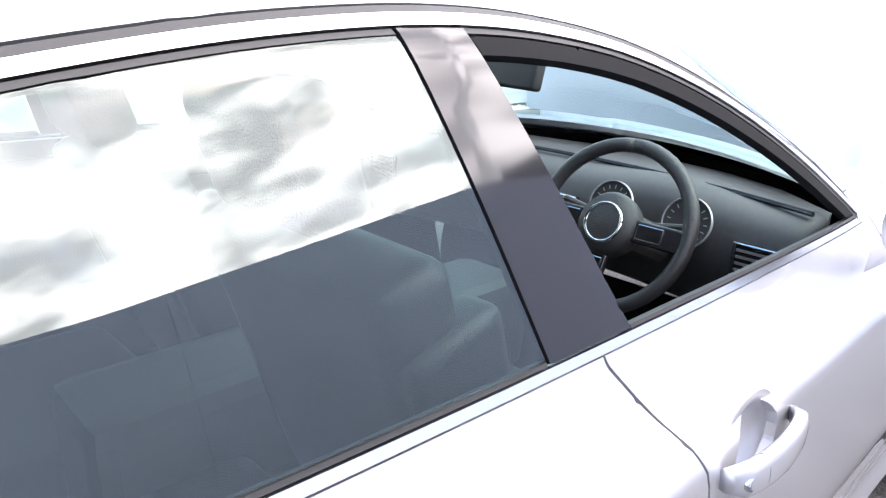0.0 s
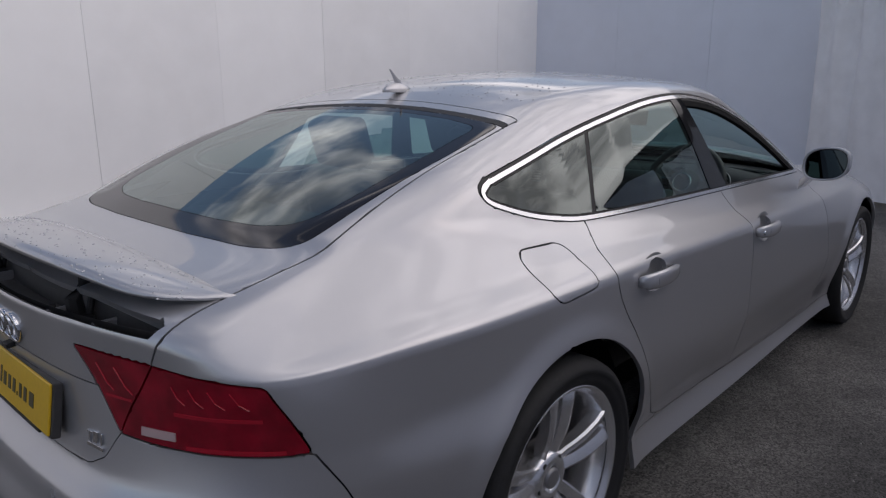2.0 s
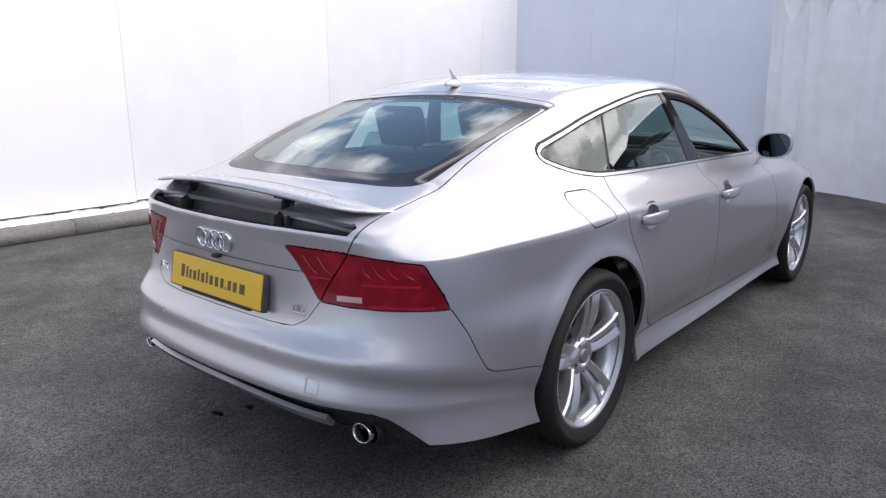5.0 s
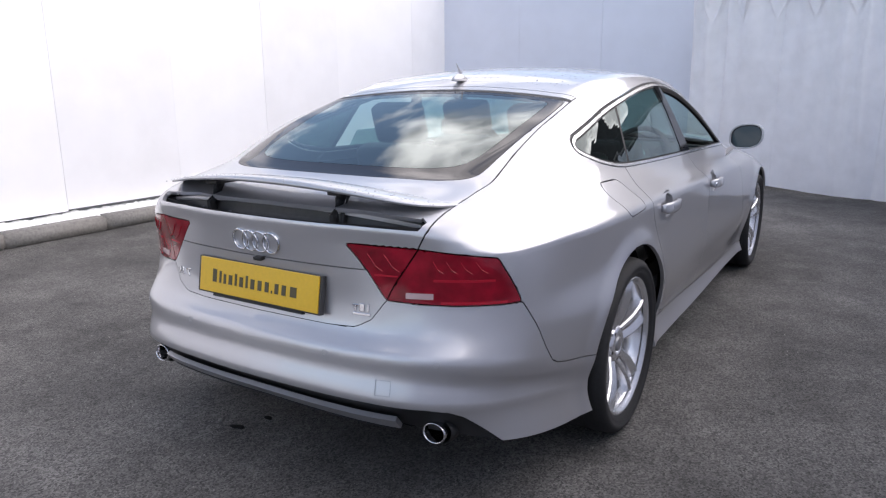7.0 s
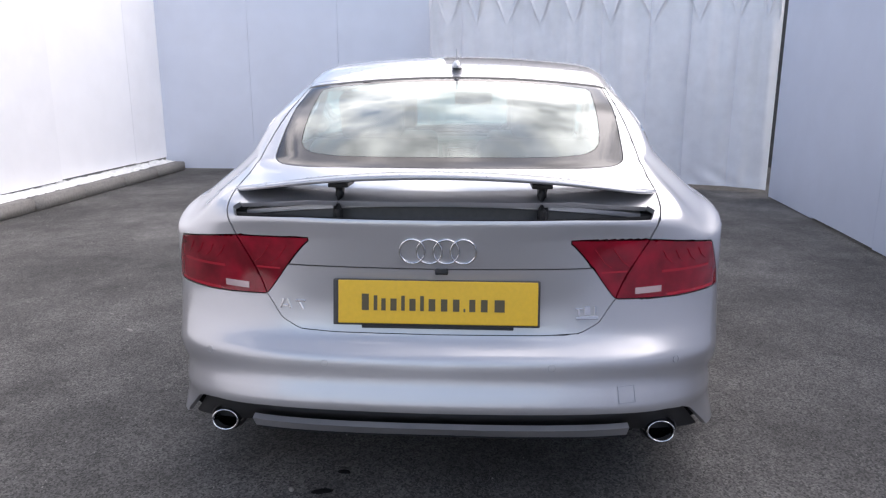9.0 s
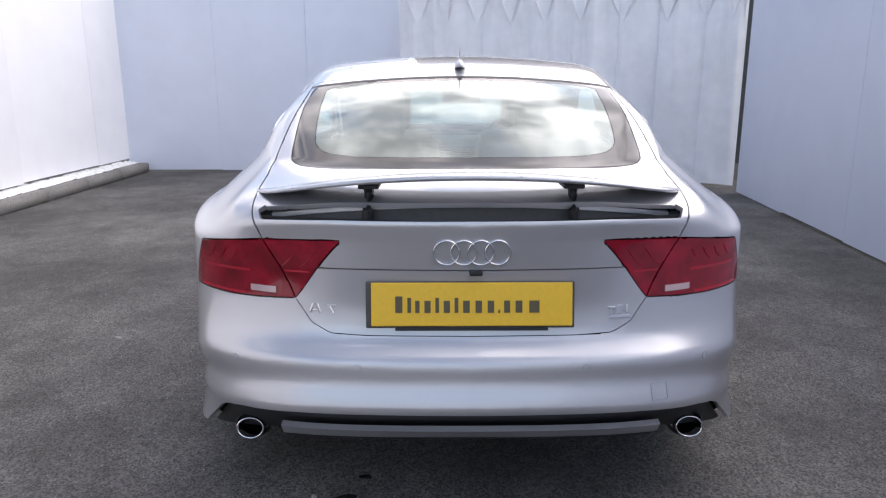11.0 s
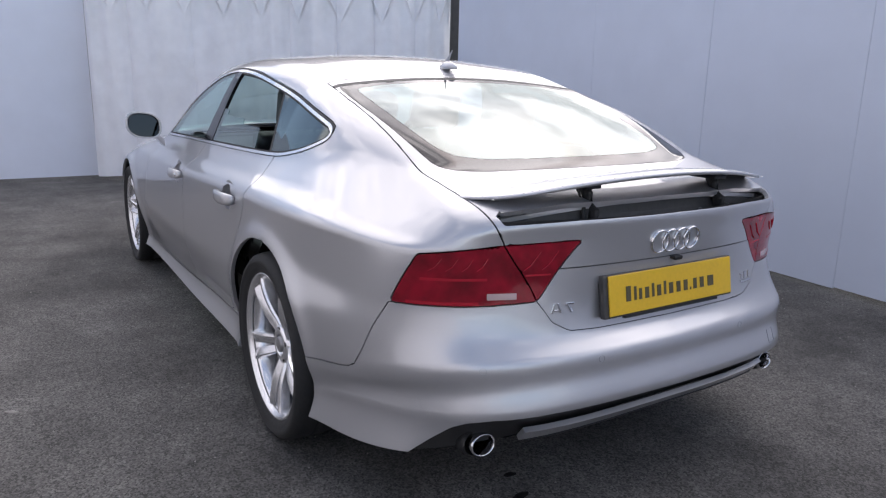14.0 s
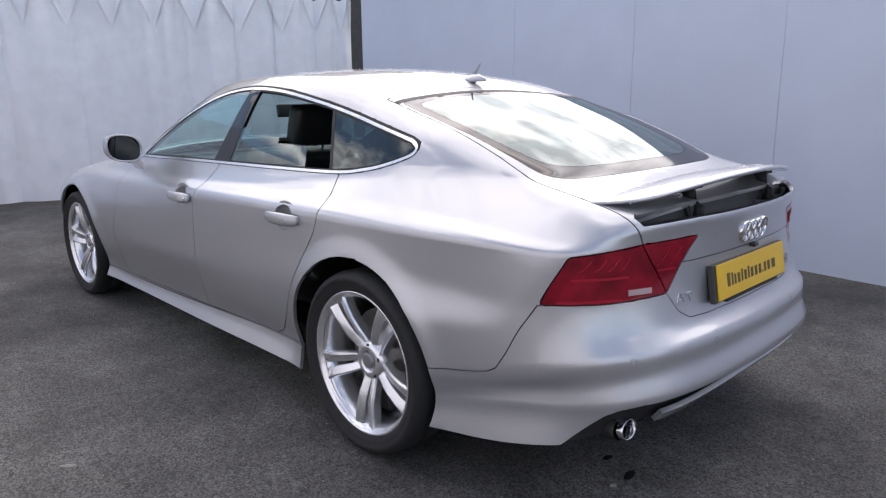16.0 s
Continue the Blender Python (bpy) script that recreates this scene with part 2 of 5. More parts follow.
def tube(points, r, n=10, flat=1.0):
    """A round bar along a line of points."""
    pts = [Vector(p) for p in points]
    rings = []
    for i, p in enumerate(pts):
        d = (pts[min(i + 1, len(pts) - 1)] - pts[max(i - 1, 0)]).normalized()
        a = d.cross(Vector((0, 0, 1)) if abs(d.z) < .9 else Vector((1, 0, 0))).normalized()
        b = d.cross(a)
        rings.append([p + a * (r * math.cos(2 * math.pi * k / n)) + b * (r * flat * math.sin(2 * math.pi * k / n)) for k in range(n)])
    return loft(rings)


def add(bm, other):
    me = bpy.data.meshes.new("tmp")
    other.to_mesh(me)
    other.free()
    bm.from_mesh(me)
    bpy.data.meshes.remove(me)
    return bm


# ---- the yard ----
ground = new("ground", mesh("ground", [(-400, -400, 0), (400, -400, 0), (400, 400, 0), (-400, 400, 0)], [(0, 1, 2, 3)], ASPHALT))
tagged(ground, "worn dark grey asphalt yard with pale scuffs", "ground", kind="structure")


def boarded_wall(name, a, b, stops, z0, z1, mats, label):
    """A wall of upright boards. The inner face runs from a to b, the inside to the left of that way; stops: joints along it, in metres."""
    a, b = Vector((*a, 0)), Vector((*b, 0))
    d, far = (b - a).normalized(), (b - a).length
    n = Vector((d.y, -d.x, 0))
    top = z1 if isinstance(z1, tuple) else ((0, z1), (far, z1))

    def height(q):
        return float(np.interp(q, [k[0] for k in top], [k[1] for k in top]))

    v = [p + Vector((0, 0, z0 + .03)) for p in (a + n * .03, b + n * .03, b + n * .12, a + n * .12)]
    v += [p + Vector((0, 0, h)) for p, h in ((a + n * .03, top[0][1] - .02), (b + n * .03, top[0][1] - .02), (b + n * .12, top[0][1] - .02), (a + n * .12, top[0][1] - .02))]
    f = [(3, 2, 1, 0), (4, 5, 6, 7), (0, 1, 5, 4), (1, 2, 6, 5), (2, 3, 7, 6), (3, 0, 4, 7)]
    w = tagged(new(name, mesh(name, v, f, DARK)), label, "wall", kind="structure")
    edges = [0.0, *stops, far]
    rng = random.Random(name)
    for k, (s, e) in enumerate(zip(edges, edges[1:])):
        g = .0014
        lean, drop = rng.uniform(-.002, .002), rng.uniform(-.012, .012)
        bm = bmesh.new()
        m = 8
        cols = []
        for i in range(m + 1):
            q = s + g + (e - s - 2 * g) * i / m
            col = []
            for j in range(9):
                z = z0 + drop + (height(q) - z0 - drop) * j / 8
                bulge = .004 * math.sin(i / m * math.pi) * math.sin(j * .8 + k)
                p = a + d * q + n * (lean + bulge)
                col.append(bm.verts.new((p.x, p.y, z)))
            cols.append(col)
        for c1, c2 in zip(cols, cols[1:]):
            for j in range(8):
                bm.faces.new((c1[j], c2[j], c2[j + 1], c1[j + 1]))
        edge = [x for x in bm.edges if x.is_boundary]
        for x in edge:
            x.smooth = False
        got = bmesh.ops.extrude_edge_only(bm, edges=edge)["geom"]
        for x in got:
            if isinstance(x, bmesh.types.BMVert):
                x.co += n * .018
        bmesh.ops.recalc_face_normals(bm, faces=bm.faces[:])
        part("board", bm, mats[k % len(mats)], w, "", True)
    return w


boarded_wall("wall_left", (7.8, 4.72), (-7.2, 4.72), (.96, 2.74, 4.1, 5.4, 6.67, 8.0, 9.3, 10.6, 11.9, 13.2), .19, 3.3, (WHITE_BOARD, WHITE_BOARD2), "tall white-painted board wall above a kerb")
boarded_wall("wall_back", (7.8, .62), (7.8, 4.74), (1.4, 2.73), .02, 3.3, (SHADED_BACK_BOARD,), "board wall meeting the white wall, its shade put in as pale blue-grey")
boarded_wall("wall_right", (-7.2, -2.1), (5.45, -3.39), (1.1, 2.35, 3.6, 4.85, 6.1, 7.3, 8.55, 9.95, 11.3), .02, ((0, 2.04), (8.3, 2.06), (12.72, 2.43)), (SHADED_BOARD,), "board wall with thin upright joints, its shade put in as pale blue-grey")
# unseen and added: kept low and pale so the tail reflects more light
boarded_wall("wall_rear", (-7.2, 4.9), (-7.2, -2.2), (1.2, 2.4, 3.6, 4.8, 6.0), 0, 1.1, (WHITE_BOARD,), "unseen low pale boards added to brighten the car's tail")
# the rise to 4.9 is added unseen, to darken what the car roof reflects
boarded_wall("wall_beyond", (8.6, -7.3), (8.6, .55), (2, 4, 6), 0, ((0, 4.05), (3.9, 4.05), (5.6, 4.9), (7.85, 4.9)), (OLD_BOARD,), "dark shed side seen past the curtain, its taller end added to darken reflections")


def kerb_row():
    k = new("kerb", bm_done(box_bm((14.9, .14, .1), (.32, 4.57, .05)), "kerb", CONCRETE))
    tagged(k, "worn grey concrete kerb stones along the white wall", "kerb", kind="structure")
    bm = bmesh.new()
    bmesh.ops.create_cube(bm, size=1, matrix=Matrix.Diagonal((.908, .15, .135, 1)))
    bmesh.ops.bevel(bm, geom=bm.edges[:], offset=.014, segments=2, affect="EDGES")
    me = bm_done(bm, "kerb_stone", CONCRETE, True)
    rng = random.Random(5)
    for i in range(16):
        ob = new("kerb_stone", me)
        ob.parent = k
        ob.matrix_basis = pose(7.25 - .914 * i, 4.475 + rng.uniform(-.006, .006), .066 + rng.uniform(-.005, .004), rng.uniform(-2, 2), rng.uniform(-.4, .4), rng.uniform(-.4, .4))


kerb_row()


def rubble_strip():
    """The uneven painted edge between kerb and wall."""
    n, m = 420, 7
    verts = []
    for i in range(n + 1):
        x = -7.1 + 14.8 * i / n
        for j in range(m + 1):
            y = 4.53 + .22 * j / m
            h = noise.noise(Vector((x * 9, y * 22, 3.3))) * .022 + noise.noise(Vector((x * 31, y * 40, 7.1))) * .012
            verts.append((x, y + .008 * noise.noise(Vector((x * 12, 1, 1))), .128 + h + .035 * j / m))
    faces = [(i * (m + 1) + j, (i + 1) * (m + 1) + j, (i + 1) * (m + 1) + j + 1, i * (m + 1) + j + 1) for i in range(n) for j in range(m)]
    return tagged(new("rubble_strip", mesh("rubble_strip", verts, faces, RUBBLE)), "white-painted rough rubble edge along the wall", "edging", kind="structure")


rubble_strip()


def curtain():
    """Sheeting hung from a rail by ties, gathered into vees at the top."""
    n, m = 520, 96
    a, b = Vector((7.47, .66, 0)), Vector((5.86, -3.5, 0))
    d, far = (b - a).normalized(), (b - a).length
    out = Vector((d.y, -d.x, 0))
    ties = [.1, .55, .92, 1.4, 1.85, 2.3, 2.75, 3.35, 3.8, 4.2, 4.43]
    verts = []
    for j in range(m + 1):
        t = j / m
        for i in range(n + 1):
            s = far * i / n
            near = min(ties, key=lambda q: abs(q - s))
            lo = max([q for q in ties if q <= s], default=0)
            hi = min([q for q in ties if q > s], default=far)
            mid = 1 - abs((s - (lo + hi) / 2) / max((hi - lo) / 2, .05))
            mid = max(0, min(1, mid))
            top = 2.5 - .05 * s / far - .045 * mid ** 1.2
            z = .035 + .02 * math.sin(s * 2.1) * (1 - t) + (top - .035) * t
            drop = top - z
            vee = math.exp(-((abs(s - (lo + hi) / 2) - .8 * (hi - lo) / 2 * max(0, 1 - drop / .42)) / .011) ** 2) * math.exp(-(drop / .36) ** 4)
            fold = (.13 * abs(math.sin(s * 4.4 + 1.2 * math.sin(s * 1.9))) ** .6 - .05) * (.4 + .6 * t) + .03 * math.sin(s * 23 + 2 * math.sin(s * 3)) * t + .02 * noise.noise(Vector((s * 1.6, z * 1.1, 4)))
            fold += .06 * vee * (.4 + .9 * abs(math.sin(lo * 7.3))) + .02 * abs(math.sin(s * 9.1 + 1.7 * math.sin(s * 2.7) + .5 * z)) ** 3 + .012 * noise.noise(Vector((s * 5, z * 3, 9))) + .05 * max(0, 1 - abs(s - 3.9) / .5) * max(0, .35 - z) * math.sin((s + z * 1.6) * 16)
            p = a + d * s + out * fold
            verts.append((p.x, p.y, z))
    faces = [(j * (n + 1) + i, j * (n + 1) + i + 1, (j + 1) * (n + 1) + i + 1, (j + 1) * (n + 1) + i) for j in range(m) for i in range(n)]
    root = new("curtain")
    tagged(root, "long off-white sheet curtain tied to a rail", "curtain")
    part("sheet", mesh("sheet", verts, faces, CURTAIN, True), None, root, "off-white sheet hanging in folds")
    up = Vector((0, 0, 1))
    part("rail", tube([a - d * .1 + up * 2.55 + out * .02, b + d * .05 + up * 2.5 + out * .02], .022, 10), STEEL, root, "grey steel rail")
    for q in ties:
        p = a + d * q
        z = 2.5 - .05 * q / far
        part("tie", tube([p + up * (z - .02) + out * .03, p + up * (z + .03) + out * .045, p + up * (z + .075) + out * .02], .007, 6), CURTAIN, root)
    part("edge_hem", tube([b + up * .03 + out * .02, b + up * 1.2 + out * .01, b + up * 2.45 + out * .02], .016, 8), WHITE_BOARD, root, "bright hem at the curtain's end")


curtain()
# added near-black upright in place of the dark gap beside the curtain
post = new("dark_gap_post", bm_done(box_bm((.06, .05, 2.9), (5.77, -3.71, 1.45), .006), "dark_gap_post", BLACK))
tagged(post, "near-black upright standing in for the dark gap between curtain and wall", "post")
cap = part("post_sleeve", box_bm((.064, .054, .7), (5.77, -3.71, 2.55), .004), GREY_PLASTIC, post, "grey upper sleeve")

# ---- small things on the asphalt ----
rng = random.Random(11)


def scrap(name, x, y, w, l, h, turn, mat, label, category):
    bm = bmesh.new()
    bmesh.ops.create_icosphere(bm, subdivisions=2, radius=1)
    for v in bm.verts:
        v.co *= 1 + .35 * noise.noise(v.co * 1.7 + Vector((x, y, 0)))
        v.co = Vector((v.co.x * w, v.co.y * l, max(v.co.z, -.6) * h))
    ob = new(name, bm_done(bm, name, mat, True))
    ob.matrix_basis = pose(x, y, h * .58, 0, 0, turn)
    return tagged(ob, label, category)


scrap("pebble", -.778, .475, .011, .009, .007, 20, CONCRETE, "small grey pebble on the asphalt", "pebble")
scrap("leaf_scrap", -.78, .377, .034, .014, .004, 100, DARK, "dark flat leaf scrap on the asphalt", "leaf")
scrap("leaf_scrap", -.663, .33, .022, .012, .004, 80, DARK, "small dark leaf scrap under the car's tail", "leaf")
scrap("paint_fleck", .644, 1.717, .03, .012, .002, 55, CONCRETE, "pale grey paint fleck on the asphalt", "fleck")
scrap("paint_fleck", .9, 1.95, .02, .006, .002, 60, CONCRETE, "pale grey paint fleck on the asphalt", "fleck")


def grit():
    verts, faces = [], []
    for _ in range(2600):
        x, y = rng.uniform(-2.6, 5.5), rng.uniform(-2.7, 4.3)
        r = rng.uniform(.0015, .0045)
        b = len(verts)
        a = rng.uniform(0, 6.28)
        for k in range(4):
            q = a + k * 1.5708
            verts.append((x + r * math.cos(q) * rng.uniform(.7, 1.3), y + r * math.sin(q), .0))
        verts.append((x, y, r * 1.1))
        faces += [(b, b + 1, b + 4), (b + 1, b + 2, b + 4), (b + 2, b + 3, b + 4), (b + 3, b, b + 4)]
    return tagged(new("grit", mesh("grit", verts, faces, CONCRETE)), "fine pale grit scattered over the asphalt", "grit", kind="stuff")


grit()
# ---- car body surface: feature lines from the tail round the corner and along the flank to the nose ----
KNOT = [0, .3, .57, .86, 1.1, 1.33, 1.63, 1.98, 2.38, 2.78, 3.23, 3.63, 4.08, 4.53, 4.98, 5.4, 6.0]
FEATURE = [
    # underside edge
    {0: (-.95, 0, .30), 1: (-.945, .3, .295), 2: (-.91, .57, .285), 3: (-.785, .782, .268), 4: (-.57, .862, .235), 5: (-.32, .897, .212), 7: (.38, .905, .2), 9: (1.15, .902, .195), 12: (2.45, .895, .188), 14: (3.35, .83, .2), 15: (3.6, .62, .22), 16: (3.78, 0, .24)},
    # bumper lip and skirt crease
    {0: (-1.04, 0, .415), 1: (-1.026, .3, .413), 2: (-.97, .575, .405), 3: (-.782, .768, .385), 4: (-.56, .843, .358), 5: (-.32, .88, .305), 7: (.38, .88, .288), 9: (1.15, .875, .275), 12: (2.45, .878, .255), 13: (2.9, .888, .28), 14: (3.35, .865, .3), 15: (3.64, .66, .32), 16: (3.82, 0, .32)},
    # bumper bulge
    {0: (-1.018, 0, .525), 1: (-1.006, .3, .525), 2: (-.956, .57, .52), 3: (-.79, .775, .48), 4: (-.565, .856, .43), 5: (-.32, .905, .41), 6: (.02, .912, .42), 7: (.38, .908, .4), 9: (1.15, .902, .39), 11: (2.0, .902, .39), 13: (2.9, .918, .42), 14: (3.35, .88, .43), 15: (3.66, .67, .45), 16: (3.84, 0, .45)},
    # shelf under the tailgate
    {0: (-.968, 0, .598), 1: (-.958, .3, .598), 2: (-.914, .55, .603), 3: (-.755, .775, .61), 4: (-.56, .858, .58), 5: (-.32, .915, .57), 6: (.02, .932, .57), 7: (.38, .928, .55), 9: (1.15, .925, .52), 11: (2.0, .926, .52), 13: (2.9, .934, .56), 14: (3.35, .89, .57), 15: (3.62, .68, .6), 16: (3.78, 0, .6)},
    # lower edge of the tail lamps
    {0: (-.957, 0, .7), 1: (-.944, .3, .7), 2: (-.9, .53, .695), 3: (-.745, .775, .69), 4: (-.55, .848, .69), 5: (-.32, .89, .7), 6: (.02, .916, .7), 7: (.38, .92, .69), 9: (1.15, .924, .67), 11: (2.0, .923, .67), 13: (2.9, .925, .69), 14: (3.3, .87, .7), 15: (3.55, .66, .7), 16: (3.7, 0, .72)},
    # shoulder crease
    {0: (-.968, 0, .83), 1: (-.949, .3, .843), 2: (-.882, .565, .842), 3: (-.76, .762, .832), 4: (-.55, .846, .842), 5: (-.32, .89, .846), 6: (.02, .908, .846), 7: (.38, .913, .842), 9: (1.15, .917, .826), 11: (2.0, .908, .8), 13: (2.9, .865, .79), 14: (3.3, .78, .77), 15: (3.5, .6, .75), 16: (3.66, 0, .76)},
    # tail lip and upper shoulder
    {0: (-.978, 0, .902), 1: (-.957, .3, .9), 2: (-.882, .575, .888), 3: (-.735, .742, .862), 4: (-.5, .803, .885), 5: (-.28, .826, .905), 6: (.03, .838, .915), 7: (.38, .846, .91), 9: (1.15, .862, .89), 11: (2.0, .855, .862), 13: (2.9, .79, .835), 14: (3.2, .7, .81), 15: (3.4, .5, .79), 16: (3.55, 0, .8)},
    # foot of the rear glass and belt line
    {0: (-.606, 0, .997), 1: (-.59, .3, 1.0), 2: (-.53, .563, 1.007), 3: (-.42, .64, 1.015), 4: (-.27, .69, 1.022), 5: (-.1, .735, 1.015), 6: (.08, .765, .995), 7: (.35, .79, .975), 9: (1.13, .822, .962), 11: (2.0, .815, .938), 12: (2.19, .76, .935), 13: (2.31, .58, .945), 14: (2.39, .4, .955), 15: (2.45, .2, .96), 16: (2.47, 0, .96)},
    # top edge of the glass
    {0: (.17, 0, 1.268), 1: (.165, .3, 1.26), 2: (.13, .55, 1.236), 3: (.14, .585, 1.228), 4: (.19, .605, 1.226), 5: (.26, .625, 1.228), 6: (.36, .64, 1.238), 7: (.52, .655, 1.257), 8: (.75, .668, 1.288), 9: (1.0, .672, 1.3), 10: (1.2, .668, 1.295), 11: (1.35, .652, 1.28), 12: (1.45, .61, 1.275), 13: (1.46, .5, 1.292), 14: (1.43, .35, 1.312), 15: (1.41, .18, 1.322), 16: (1.4, 0, 1.326)},
]


def cubic(xs, ys, q):
    """Natural cubic spline through (xs, ys), read at q."""
    xs, ys = np.array(xs, float), np.array(ys, float)
    n, h = len(xs), np.diff(xs)
    a, b = np.eye(n), np.zeros(n)
    for i in range(1, n - 1):
        a[i, i - 1:i + 2] = h[i - 1], 2 * (h[i - 1] + h[i]), h[i]
        b[i] = 6 * ((ys[i + 1] - ys[i]) / h[i] - (ys[i] - ys[i - 1]) / h[i - 1])
    m = np.linalg.solve(a, b)
    k = np.clip(np.searchsorted(xs, q) - 1, 0, n - 2)
    d, e = q - xs[k], xs[k + 1] - q
    return m[k] * e ** 3 / (6 * h[k]) + m[k + 1] * d ** 3 / (6 * h[k]) + (ys[k] / h[k] - m[k] * h[k] / 6) * e + (ys[k + 1] / h[k] - m[k + 1] * h[k] / 6) * d


def gentle(xs, ys, q):
    """Cubic through (xs, ys) that never overshoots, read at q. ys: n x 3."""
    xs, ys = np.array(xs, float), np.array(ys, float)
    h = np.diff(xs)[:, None]
    s = np.diff(ys, axis=0) / h
    m = np.zeros_like(ys)
    w1, w2 = 2 * h[1:] + h[:-1], h[1:] + 2 * h[:-1]
    same = s[1:] * s[:-1] > 0
    m[1:-1] = np.where(same, (w1 + w2) / (w1 / np.where(same, s[:-1], 1) + w2 / np.where(same, s[1:], 1)), 0)
    m[0], m[-1] = s[0], s[-1]
    k = np.clip(np.searchsorted(xs, q) - 1, 0, len(xs) - 2)
    t = ((q - xs[k]) / h[k, 0])[:, None]
    hk = h[k]
    return (2 * t ** 3 - 3 * t ** 2 + 1) * ys[k] + (t ** 3 - 2 * t ** 2 + t) * hk * m[k] + (-2 * t ** 3 + 3 * t ** 2) * ys[k + 1] + (t ** 3 - t ** 2) * hk * m[k + 1]


def cabin_surface(p):
    """How far each point lies outside the upper body: a crowned roof and leaning sides, rounded together."""
    x, y, z = p[..., 0], np.abs(p[..., 1]), p[..., 2]
    xs = np.clip(x, -.66, 2.52)
    zc = cubic([-.66, -.606, -.35, -.1, .17, .35, .6, .9, 1.2, 1.4, 1.7, 2.05, 2.37, 2.47, 2.52], [.977, .997, 1.094, 1.184, 1.271, 1.325, 1.368, 1.386, 1.379, 1.36, 1.266, 1.128, 1.0, .96, .94], xs)
    crown = np.interp(x, [-.6, .1, .5, .9, 1.4, 2.1], [.065, .065, .1, .115, .11, .22])
    yb = cubic([-.75, -.53, -.42, -.27, -.1, .08, .35, 1.13, 2.0, 2.15, 2.4], [.54, .606, .64, .69, .735, .765, .79, .822, .815, .795, .74], np.clip(x, -.75, 2.4))
    zb = np.interp(x, [-.4, -.1, .08, .35, 1.13, 1.93], [1.018, 1.015, .995, .975, .962, .938])
    lean = np.interp(x, [-.2, .26, .52, 1.0, 1.35, 1.9], [.5, .48, .37, .3, .37, .45])
    h = np.clip(z - zb, -.1, .45)
    a = z - (zc - crown * y * y)
    b = (y - (yb - lean * h - .28 * h * np.abs(h))) * .9
    r = np.interp(x, [-.5, -.15, .5, 1.5], [.13, .075, .075, .08])
    return np.maximum(a, b) + np.maximum(r - np.abs(a - b), 0) ** 2 / (4 * r)


def cabin_way_out(p):
    e = 1e-4
    g = np.stack([(cabin_surface(p + d) - cabin_surface(p - d)) / (2 * e) for d in np.eye(3) * e], -1)
    return g / np.maximum(np.linalg.norm(g, axis=-1, keepdims=True), 1e-6)


def onto_cabin(p):
    """The points moved on to that surface."""
    q, e = p.copy(), 1e-4
    for _ in range(14):
        f = cabin_surface(q)
        g = np.stack([(cabin_surface(q + d) - cabin_surface(q - d)) / (2 * e) for d in np.eye(3) * e], -1)
        q -= np.clip(f / np.maximum((g * g).sum(-1), .2), -.05, .05)[..., None] * g
        q[..., 1] = np.maximum(q[..., 1], 0)
    return q


